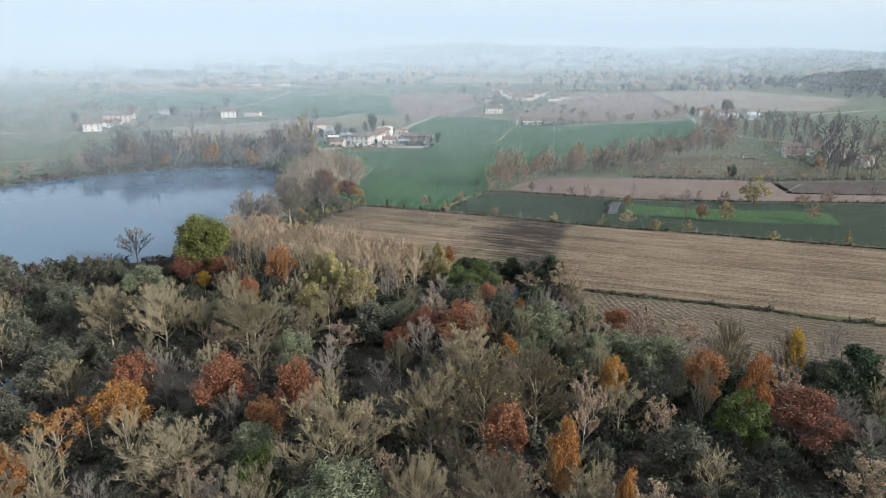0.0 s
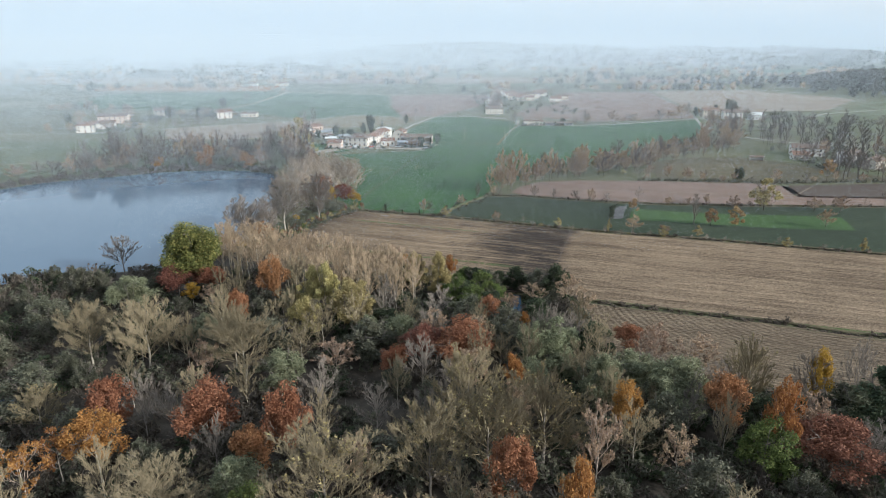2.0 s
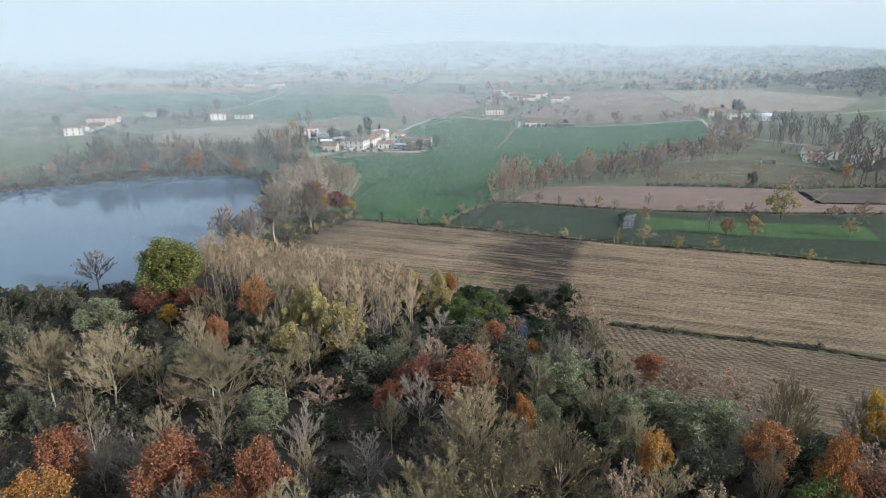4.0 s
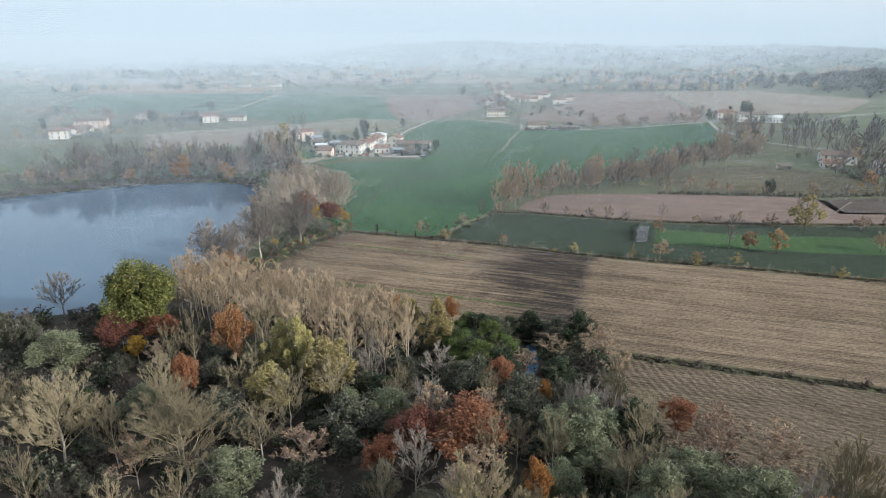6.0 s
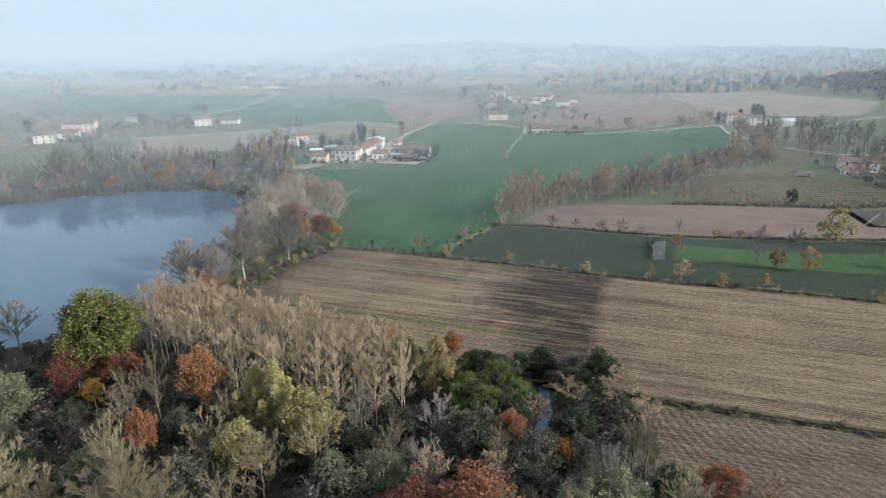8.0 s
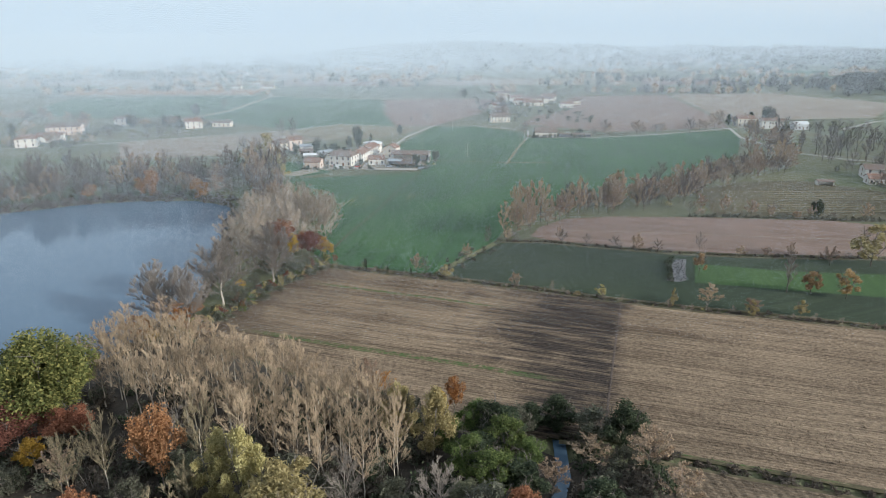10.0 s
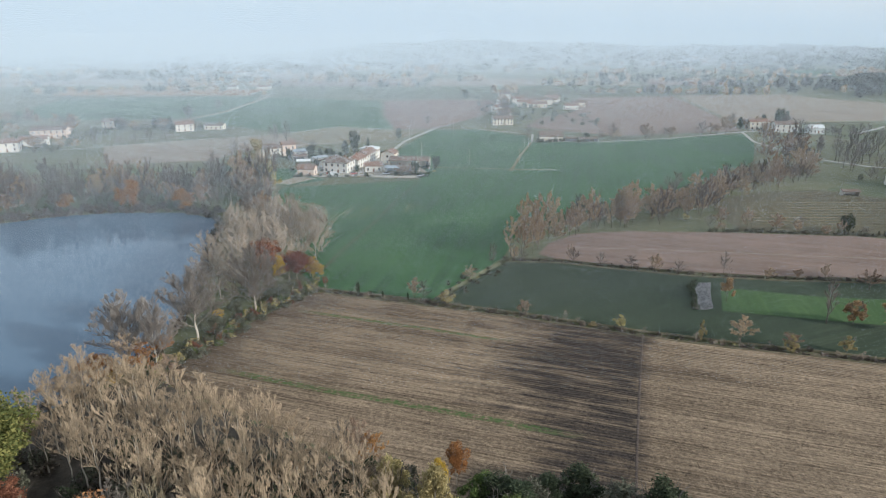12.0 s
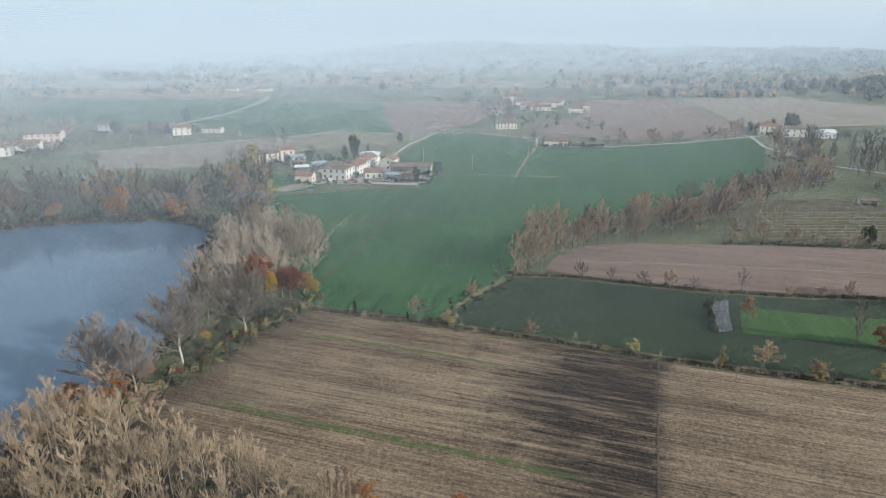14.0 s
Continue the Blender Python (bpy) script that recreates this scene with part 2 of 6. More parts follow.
def crop(name, dark, mid, light, turn=0.215, bare=0.0, tram=0.0):
    g = Graph(name)
    p = g.position()
    rows = g.noise(g.scaled(p, (0.9, 0.012, 1), turn), 1.0, 5, 0.7)
    wide, fine = g.noise(p, 0.02, 4), g.noise(p, 1.4, 6, 0.7)
    fac = g.math("ADD", g.math("MULTIPLY", rows, 0.42), g.math("ADD", g.math("MULTIPLY", wide, 0.34), g.math("MULTIPLY", fine, 0.24)))
    colour = g.ramp(fac, [(0.38, dark), (0.5, mid), (0.62, light)])
    if tram:
        # wheel tracks of the drill, in pairs
        across = g.node("ShaderNodeSeparateXYZ", Vector=g.scaled(p, (1, 1, 1), turn)).outputs[0]
        for off in (0.0, 1.8):
            d = g.math("PINGPONG", g.math("ADD", g.math("ADD", across, g.math("MULTIPLY", g.noise(p, 0.03, 2), 1.2)), off), 4.2)
            line = g.math("MULTIPLY", g.span(d, 0.15, 0.45, 1, 0), g.span(g.noise(p, 0.03, 3), 0.38, 0.60))
            colour = g.mix(g.math("MULTIPLY", line, tram), colour, (0.012, 0.032, 0.014))
    if bare:
        near = None
        for bx, by, br in ((-44, 403, 15), (-16, 410, 9)):
            at = g.node("ShaderNodeVectorMath", Vector=p)
            at.operation = "DISTANCE"
            at.inputs[1].default_value = (bx, by, 0)
            spot = g.span(at.outputs["Value"], br * 0.35, br, 1, 0)
            near = spot if near is None else g.math("MAXIMUM", near, spot)
        thin = g.math("MULTIPLY", near, g.span(g.noise(g.scaled(p, (0.9, 0.05, 1), turn), 1.0, 4), 0.5, 0.6))
        colour = g.mix(g.math("MULTIPLY", thin, bare), colour, (0.30, 0.29, 0.2))
    return g.surface(colour, 0.95, fine, 0.08)


def turf(name, dark, mid, light, scale=0.06):
    g = Graph(name)
    p = g.position()
    wide, mids, fine = g.noise(p, scale, 5), g.noise(p, 0.5, 5), g.noise(p, 3.0, 4)
    fac = g.math("ADD", g.math("MULTIPLY", wide, 0.45), g.math("ADD", g.math("MULTIPLY", mids, 0.3), g.math("MULTIPLY", fine, 0.25)))
    return g.surface(g.ramp(fac, [(0.36, dark), (0.5, mid), (0.66, light)]), 0.95, mids, 0.15)


M_SOIL = soil("stubble_soil", (0.060, 0.044, 0.029), (0.176, 0.131, 0.088), (0.335, 0.256, 0.175), patches=True)
M_SOIL_NEAR = soil("turned_soil", (0.050, 0.038, 0.026), (0.130, 0.099, 0.068), (0.250, 0.196, 0.136), curved=True)
M_SOIL_RED = soil("reddish_soil", (0.10, 0.070, 0.056), (0.19, 0.135, 0.108), (0.28, 0.205, 0.165))
M_SOIL_DARK = soil("dark_ploughed_soil", (0.05, 0.038, 0.032), (0.085, 0.066, 0.055), (0.13, 0.105, 0.085))
M_SOIL_PALE = soil("pale_soil", (0.15, 0.122, 0.093), (0.235, 0.195, 0.15), (0.31, 0.262, 0.205))
M_WHEAT = crop("young_wheat", (0.019, 0.056, 0.021), (0.031, 0.085, 0.028), (0.056, 0.122, 0.043), bare=0.75, tram=0.75)
M_CLOVER = crop("dark_clover", (0.018, 0.029, 0.017), (0.027, 0.041, 0.023), (0.046, 0.060, 0.034), turn=1.2)
M_GRASS_BRIGHT = crop("bright_grass", (0.03, 0.06, 0.022), (0.045, 0.088, 0.028), (0.075, 0.125, 0.045))
M_MEADOW = turf("meadow", (0.055, 0.075, 0.036), (0.095, 0.112, 0.057), (0.155, 0.158, 0.092))
M_HAY = turf("dry_grass", (0.12, 0.105, 0.06), (0.18, 0.155, 0.095), (0.24, 0.21, 0.135))
M_GROUND = turf("rough_ground", (0.05, 0.057, 0.028), (0.105, 0.112, 0.060), (0.19, 0.175, 0.11), 0.012)
M_VERGE = turf("ditch_verge", (0.04, 0.036, 0.02), (0.085, 0.075, 0.042), (0.16, 0.13, 0.08), 0.2)
M_ROAD = plain("pale_gravel_road", (0.29, 0.275, 0.25), (0.40, 0.385, 0.35), 0.3)
M_TRACK = plain("worn_earth_track", (0.19, 0.165, 0.12), (0.31, 0.27, 0.21), 0.3)
M_TRACK_DARK = plain("damp_furrow", (0.05, 0.055, 0.03), (0.10, 0.095, 0.06), 0.5)
M_FLOOR = turf("forest_floor", (0.026, 0.023, 0.018), (0.058, 0.050, 0.040), (0.11, 0.092, 0.072), 0.15)

B_PALE = wood_mat("pale_bark", (0.28, 0.25, 0.20), (0.50, 0.455, 0.385))
B_GREY = wood_mat("grey_bark", (0.15, 0.13, 0.11), (0.32, 0.285, 0.25))
B_DARK = wood_mat("dark_bark", (0.07, 0.06, 0.05), (0.16, 0.135, 0.115))
T_BEIGE = wood_mat("beige_twigs", (0.225, 0.174, 0.118), (0.475, 0.372, 0.258))
T_GREY = wood_mat("grey_twigs", (0.140, 0.122, 0.105), (0.28, 0.247, 0.215))
T_BANK = wood_mat("warm_grey_twigs", (0.225, 0.185, 0.145), (0.43, 0.36, 0.29))
T_OLIVE = wood_mat("olive_twigs", (0.145, 0.120, 0.077), (0.315, 0.265, 0.173))
T_FAR = wood_mat("hazy_twigs", (0.095, 0.080, 0.071), (0.19, 0.165, 0.148))
T_RUSSET = wood_mat("russet_twigs", (0.22, 0.172, 0.14), (0.42, 0.335, 0.275))
T_DARK = wood_mat("brown_twigs", (0.09, 0.08, 0.07), (0.20, 0.178, 0.155))

L_RUST = leaf_mat("rust_leaves", (0.14, 0.066, 0.040), (0.275, 0.128, 0.068), (0.41, 0.21, 0.115))
L_RED = leaf_mat("wine_red_leaves", (0.085, 0.038, 0.030), (0.165, 0.070, 0.052), (0.27, 0.125, 0.085))
L_ORANGE = leaf_mat("orange_leaves", (0.17, 0.080, 0.030), (0.32, 0.155, 0.052), (0.47, 0.265, 0.09))
L_FADED = leaf_mat("faded_orange_leaves", (0.20, 0.125, 0.062), (0.35, 0.23, 0.115), (0.49, 0.345, 0.185))
L_YELLOW = leaf_mat("yellow_leaves", (0.22, 0.14, 0.022), (0.42, 0.28, 0.04), (0.56, 0.40, 0.08))
L_BROWN = leaf_mat("brown_leaves", (0.20, 0.142, 0.098), (0.34, 0.246, 0.168), (0.48, 0.362, 0.25))
L_WILLOW = leaf_mat("grey_green_leaves", (0.09, 0.10, 0.062), (0.185, 0.20, 0.122), (0.31, 0.32, 0.205))
L_WILGOLD = leaf_mat("golden_willow_leaves", (0.18, 0.150, 0.066), (0.34, 0.285, 0.13), (0.49, 0.42, 0.215))
L_GREEN = leaf_mat("green_leaves", (0.045, 0.066, 0.024), (0.095, 0.135, 0.042), (0.19, 0.225, 0.075))
L_VINE = leaf_mat("pale_orange_vines", (0.30, 0.19, 0.10), (0.46, 0.30, 0.16), (0.58, 0.42, 0.25))
L_LIME = leaf_mat("yellow_green_leaves", (0.050, 0.060, 0.020), (0.118, 0.124, 0.040), (0.24, 0.215, 0.075))
L_DARK = leaf_mat("dark_green_leaves", (0.023, 0.033, 0.020), (0.048, 0.064, 0.036), (0.095, 0.115, 0.065))
L_BRUSH = leaf_mat("brush_leaves", (0.052, 0.056, 0.040), (0.106, 0.110, 0.078), (0.19, 0.185, 0.135))
L_BRUSH_BROWN = leaf_mat("brown_brush", (0.050, 0.041, 0.034), (0.10, 0.084, 0.068), (0.18, 0.15, 0.12))

# distance haze put into the leaf colour: pale tones with little contrast
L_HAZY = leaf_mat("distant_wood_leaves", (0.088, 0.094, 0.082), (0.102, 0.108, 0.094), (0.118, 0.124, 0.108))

# water
_g = Graph("lake_water")
_p = _g.position()
_rip = _g.math("ADD", _g.noise(_p, 0.35, 2), _g.math("MULTIPLY", _g.noise(_p, 0.08, 2), 1.5))
M_WATER = _g.surface((0.085, 0.135, 0.190), 0.06, _rip, 0.0035, IOR=1.333)
M_WATER.node_tree.nodes["Principled BSDF"].inputs["Specular IOR Level"].default_value = 0.5

M_WALL = plain("white_render_wall", (0.54, 0.515, 0.47), (0.70, 0.675, 0.62), 0.4)
M_WALL_CREAM = plain("cream_render_wall", (0.55, 0.50, 0.42), (0.70, 0.65, 0.56), 0.4)
M_WALL_PINK = plain("faded_pink_wall", (0.54, 0.43, 0.36), (0.66, 0.54, 0.46), 0.4)
M_WALL_BRICK = plain("bare_brick_wall", (0.26, 0.15, 0.11), (0.40, 0.27, 0.20), 0.8)
M_GLASS = plain("dark_window_pane", (0.03, 0.035, 0.04), (0.06, 0.07, 0.08), 1.0, 0.15)
M_FRAME = plain("brown_window_frame", (0.16, 0.09, 0.05), (0.25, 0.15, 0.09), 2.0)
M_RUBBLE = plain("grey_rubble", (0.08, 0.08, 0.08), (0.23, 0.23, 0.23), 1.2)
M_STONE = plain("grey_stone_trim", (0.34, 0.32, 0.29), (0.48, 0.45, 0.41), 1.0)
M_METAL = plain("grey_sheet_metal", (0.22, 0.25, 0.28), (0.36, 0.39, 0.42), 0.5, 0.5)
M_PLASTIC = plain("white_film", (0.52, 0.54, 0.54), (0.68, 0.70, 0.70), 0.5, 0.4)
M_POLE = plain("weathered_pole", (0.22, 0.20, 0.17), (0.36, 0.33, 0.29), 2.0)
M_RED = plain("faded_red_paint", (0.34, 0.06, 0.045), (0.48, 0.10, 0.07), 1.0, 0.5)


def tiles(name, a, b, c):
    g = Graph(name)
    p = g.local()
    wave = g.n.new("ShaderNodeTexWave")
    g.l.new(p, wave.inputs["Vector"])
    wave.inputs["Scale"].default_value = 1.3
    wave.inputs["Distortion"].default_value = 0.6
    fac = g.math("ADD", g.math("MULTIPLY", g.noise(p, 1.2, 4), 0.6), g.math("MULTIPLY", g.noise(p, 6.0, 3), 0.4))
    return g.surface(g.ramp(fac, [(0.32, a), (0.5, b), (0.68, c)]), 0.9, wave.outputs["Fac"], 0.06)


M_TILES = tiles("terracotta_tiles", (0.13, 0.075, 0.055), (0.215, 0.13, 0.095), (0.31, 0.20, 0.15))
M_TILES_OLD = tiles("old_brown_tiles", (0.10, 0.07, 0.058), (0.165, 0.12, 0.095), (0.25, 0.19, 0.155))

# haze stand-in: pale surface for solid mesh threads, scatters light both ways
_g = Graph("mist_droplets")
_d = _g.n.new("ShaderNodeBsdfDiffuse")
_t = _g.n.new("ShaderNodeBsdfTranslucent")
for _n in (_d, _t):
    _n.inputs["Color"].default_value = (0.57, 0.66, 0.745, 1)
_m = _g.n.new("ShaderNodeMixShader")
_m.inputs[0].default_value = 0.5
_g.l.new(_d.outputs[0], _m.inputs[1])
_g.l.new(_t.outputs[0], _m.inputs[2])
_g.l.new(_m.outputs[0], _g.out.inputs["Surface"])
M_HAZE_THREAD = _g.mat

# ---------------------------------------------------------------- ground, water, fields
def axis(stops):
    out = [np.arange(a, b, s) for a, b, s in stops]
    return np.concatenate([*out, [stops[-1][1]]])


gx = axis([(-4800, -1200, 200), (-1200, -360, 40), (-360, -130, 6), (-130, 135, 1.7), (135, 270, 5), (270, 1200, 30), (1200, 4800, 200)])
gy = axis([(-1500, 0, 150), (0, 110, 10), (110, 215, 2.2), (215, 345, 1.7), (345, 415, 4), (415, 1000, 20), (1000, 3600, 45), (3600, 4900, 130)])
GX, GY = np.meshgrid(gx, gy)
GZ = height(GX, GY)
near = (np.abs(GX) < 400) & (GY < 500)
GZ = GZ + np.where(near, 0.06 * np.sin(GX * 0.9 + GY * 0.31) * np.sin(GY * 0.8) - 0.08, -0.08)
nx, ny = len(gx), len(gy)
idx = np.arange(nx * ny).reshape(ny, nx)
quads = np.stack([idx[:-1, :-1], idx[:-1, 1:], idx[1:, 1:], idx[1:, :-1]], -1).reshape(-1, 4)
ground = new("ground", mesh_of("ground", np.stack([GX, GY, GZ], -1).reshape(-1, 3), quads, M_GROUND))
tagged(ground, "wide flat farmland with rough autumn grass and low ridges", "ground", kind="structure")


def sheet(name, pts, z, material, label, category="field"):
    bm = bmesh.new()
    f = bm.faces.new([bm.verts.new((x, y, z)) for x, y in pts])
    if f.normal.z < 0 or sum(a[0] * b[1] - b[0] * a[1] for a, b in zip(pts, pts[1:] + pts[:1])) < 0:
        f.normal_flip()
    bmesh.ops.triangulate(bm, faces=bm.faces[:])
    me = bpy.data.meshes.new(name)
    bm.to_mesh(me)
    bm.free()
    me.materials.append(material)
    return tagged(new(name, me), label, category, kind="structure")


def ribbon(name, line, width, z, material, label, category="road", rise=0.08):
    """A way of some width with a slight camber."""
    pts = np.array(line, float)
    way = np.gradient(pts, axis=0)
    way /= np.linalg.norm(way, axis=1, keepdims=True)
    side = np.stack([-way[:, 1], way[:, 0]], 1) * width / 2
    V, F = [], []
    for p, s in zip(pts, side):
        for k, h in ((1, 0), (0.4, rise), (-0.4, rise), (-1, 0)):
            V.append((p[0] + k * s[0], p[1] + k * s[1], z + h))
    for i in range(len(pts) - 1):
        for j in range(3):
            a = 4 * i + j
            F.append((a + 1, a, a + 4, a + 5))
    return tagged(new(name, mesh_of(name, V, F, material)), label, category, kind="structure")


def furrows(name, poly, spacing, z, tall, material, label):
    """A field sheet of ridges, each row with its own crest line."""
    pts = np.array(poly)
    u, v = pts @ np.array(ROW_U), pts @ np.array(ROW_V)
    uv = list(zip(u, v))
    V, F = [], []
    r = np.random.default_rng(3)
    for v0 in np.arange(v.min() + 0.1, v.max(), spacing):
        cuts = []
        for (ua, va), (ub, vb) in zip(uv, uv[1:] + uv[:1]):
            if (va > v0) != (vb > v0):
                cuts.append(ua + (v0 - va) * (ub - ua) / (vb - va))
        cuts.sort()
        for a, b in zip(cuts[::2], cuts[1::2]):
            n = max(2, int((b - a) / 3.5))
            first = len(V)
            for k, uu in enumerate(np.linspace(a, b, n)):
                wob = r.normal(0, 0.05)
                crest = z + tall * r.uniform(0.4, 1.2)
                for dv, h in ((-spacing / 2, z), (-spacing * 0.15 + wob, crest), (spacing * 0.2 + wob, crest - 0.02), (spacing / 2, z)):
                    V.append((uu * ROW_U[0] + (v0 + dv) * ROW_V[0], uu * ROW_U[1] + (v0 + dv) * ROW_V[1], h))
            for k in range(n - 1):
                for j in range(3):
                    q = first + 4 * k + j
                    F.append((q, q + 4, q + 5, q + 1))
    return tagged(new(name, mesh_of(name, V, F, material)), label, "field", kind="structure")


# leaf litter under the wood
ground.data.materials.append(M_FLOOR)
_mid = np.stack([GX, GY], -1).reshape(-1, 2)[quads].mean(1)
_wood = inside(FOREST, _mid[:, 0], _mid[:, 1]) | (away(FOREST, _mid[:, 0], _mid[:, 1]) < 2.0) | (inside(FOREST, _mid[:, 0], np.maximum(_mid[:, 1], 45)) & (_mid[:, 1] > -200))
ground.data.polygons.foreach_set("material_index", _wood.astype(np.int32))


def water(name, pts, z, label):
    return sheet(name, pts, z, M_WATER, label, "water")


def widened(line, w):
    pts = np.array(line, float)
    way = np.gradient(pts, axis=0)
    way /= np.linalg.norm(way, axis=1, keepdims=True)
    side = np.stack([-way[:, 1], way[:, 0]], 1) * w
    return [tuple(p) for p in pts + side] + [tuple(p) for p in (pts - side)[::-1]]


def grown(poly, by):
    c = np.mean(poly, 0)
    return [tuple(c + (np.array(p) - c) * by) for p in poly]


water("lake", grown(LAKE, 1.03), -0.85, "calm grey-blue lake mirroring the pale sky")
water("creek", widened(CREEK, 1.3), -1.2, "dark still creek winding through the wood")
water("woodland_pool", grown(POOL, 1.1), -0.7, "small still pool among the dark brush")

furrows("ploughed_field", FIELD, 0.9, 0.06, 0.13, M_SOIL, "broad beige stubble field in straight rows with a dark wet patch")
furrows("ploughed_field_near", FIELD_NEAR, 1.1, 0.06, 0.15, M_SOIL_NEAR, "beige harrowed field beside the wood with curving furrows")
WHEAT = [(-40, 309), (-3.6, 298.8), (1, 306.5), (10.4, 320), (22, 337), (28, 357), (82, 413), (139, 458), (176, 472), (231, 588), (250, 640), (132, 605),
         (68.5, 599), (66, 630), (30, 666), (-7, 665), (-35, 556), (-22, 520), (-10, 505), (-13, 469), (-86, 452), (-88, 425), (-80, 390), (-66, 345), (-48, 320)]
sheet("wheat_field", WHEAT, 0.06, M_WHEAT, "bright green field of young winter wheat with faint tramlines")
sheet("clover_field", [(3.5, 294.8), (27.5, 286.9), (55.5, 276.2), (79.5, 269), (105.5, 262), (170, 241.5), (250, 215.5), (262, 306), (200, 310.5), (140, 313), (111, 315.4), (86, 319.4), (60, 327), (42, 333), (24, 334.3), (12.8, 318.4), (3.6, 305)],
      0.05, M_CLOVER, "dark green clover field between two ditches")
sheet("grass_strip", [(91, 308.5), (119, 300.5), (150, 297), (182, 293), (176, 272), (142, 276), (110, 283.5), (84, 290)], 0.09, M_GRASS_BRIGHT, "strip of bright fresh green grass")
sheet("reddish_field", [(36, 342), (42, 355), (55, 367.6), (78, 371), (120, 369), (172, 363), (186, 357), (182, 331), (232, 327), (262, 330), (262, 312), (200, 314.5), (140, 317), (111, 319.4), (86, 323.4), (60, 331), (42, 337)],
      0.05, M_SOIL_RED, "reddish brown ploughed field along the ditch")
sheet("dark_ploughed_strip", [(190, 357), (255, 362.5), (330, 366), (310, 330), (233, 329), (186, 333)], 0.10, M_SOIL_DARK, "freshly ploughed dark brown strip of soil")
sheet("young_orchard_field", [(124, 372), (131, 422), (166, 441), (199, 444), (228, 418), (262, 372), (186, 361)], 0.05, M_VERGE, "rough brownish grass field with low trellis rows")
sheet("orchard_meadow", [(203, 445), (240, 470), (300, 440), (300, 372), (264, 372), (230, 420)], 0.06, M_MEADOW, "green farmyard meadow")
sheet("lake_meadow", [(-82, 454), (-92, 470), (-150, 500), (-214, 515), (-300, 520), (-420, 500), (-400, 420), (-330, 330), (-248, 356), (-228, 378), (-200, 391), (-172, 405), (-150, 411), (-122, 411), (-100, 402), (-88, 420)],
      0.04, M_MEADOW, "olive meadow on the lake's far bank")
sheet("farm_green", [(-92, 462), (-84, 455), (-66, 470), (-90, 500), (-120, 510), (-150, 505)], 0.07, M_WHEAT, "small green field beside the farm")
sheet("tan_field", [(-247, 581), (-202, 605), (-148, 565), (-143, 556), (-149, 527), (-214, 515)], 0.06, M_SOIL_PALE, "pale tan stubble field")
sheet("hay_field", [(-129, 640), (-91, 680), (-41, 661), (-15, 655), (-37, 613), (-60, 598), (-93, 589)], 0.06, M_HAY, "dry straw-coloured meadow behind the farm")
sheet("farm_lane_soil", [(-200, 604), (-131, 640), (-96, 590), (-110, 565), (-141, 568)], 0.05, M_SOIL_PALE, "bare pale field beside the lane")
sheet("far_wheat", [(-242, 735), (-132, 645), (-92, 685), (-42, 668), (-60, 760), (-75, 905), (-130, 920), (-215, 960), (-222, 915), (-226, 800)], 0.06, M_WHEAT, "green wheat field by the white lane")
sheet("far_wheat_west", [(-250, 742), (-232, 800), (-228, 915), (-236, 960), (-330, 950), (-470, 930), (-440, 770), (-340, 730)], 0.05, M_WHEAT, "green field west of the white lane")
sheet("far_brown_field", [(-70, 905), (8, 918), (70, 905), (40, 760), (-6, 672), (-40, 668), (-58, 760)], 0.05, M_SOIL_RED, "brown bare field before the village")
sheet("village_field", [(140, 628), (250, 655), (262, 696), (298, 962), (172, 942), (140, 800), (95, 742), (72, 680)], 0.06, M_SOIL_RED, "pinkish brown tilled field beside the village")
sheet("knoll_field", [(268, 698), (420, 720), (520, 840), (480, 985), (305, 970)], 0.05, M_SOIL_PALE, "pale grey-brown field toward the wooded knoll")
sheet("knoll_meadow", [(330, 560), (560, 600), (700, 760), (540, 830), (430, 712), (300, 660)], 0.06, M_MEADOW, "green meadow with a white lane")

# the patchwork of fields in the distance
r = np.random.default_rng(21)
far_mats = [M_WHEAT, M_MEADOW, M_SOIL_PALE, M_SOIL_RED, M_HAY, M_CLOVER, M_MEADOW]
for y0 in (985, 1120, 1290, 1520):
    deep = {985: 125, 1120: 160, 1290: 220, 1520: 290}[y0]
    x = -1500.0
    while x < 1500:
        w = r.uniform(110, 300)
        if not (y0 < 1130 and 440 < x + w / 2 < 860):
            skew = r.uniform(-25, 25)
            c = [(x, y0), (x + w - 9, y0 + r.uniform(-8, 8)), (x + w - 9 + skew, y0 + deep - 8), (x + skew, y0 + deep - 8)]
            zc = [float(height(px, py)) for px, py in c]
            if max(zc) < 0.6:
                sheet("distant_field", c, 0.9, far_mats[int(r.integers(len(far_mats)))], "distant flat field fading into the haze")
        x += w

# ways
ribbon("field_drain", [(55.2, 274), (54.1, 270.6), (46.4, 246.5), (38.9, 222.6), (34.5, 208)], 0.55, 0.16, M_SOIL_DARK, "narrow dark drain line across the stubble field", "drain", rise=0.05)
ribbon("farm_road", [(-58, 478), (-50, 486), (-44, 512), (-37, 556), (-28.3, 606), (-8, 668.6)], 2.6, 0.09, M_ROAD, "narrow grey road leading past the farm")
ribbon("village_road", [(-8, 668.6), (30, 668.7), (73.4, 638.5), (68.3, 603), (119.4, 600), (177, 616), (249.5, 650), (270, 655)], 2.8, 0.12, M_ROAD, "pale lane along the wheat field")
ribbon("west_lane", [(-8, 669), (-40, 663), (-90, 684), (-131, 643), (-202, 606), (-245, 583), (-290, 560), (-420, 540)], 2.6, 0.12, M_ROAD, "pale lane to the western houses")
ribbon("hay_track", [(-202, 606), (-172, 586), (-143, 565)], 3.0, 0.11, M_TRACK, "worn farm track across stubble")
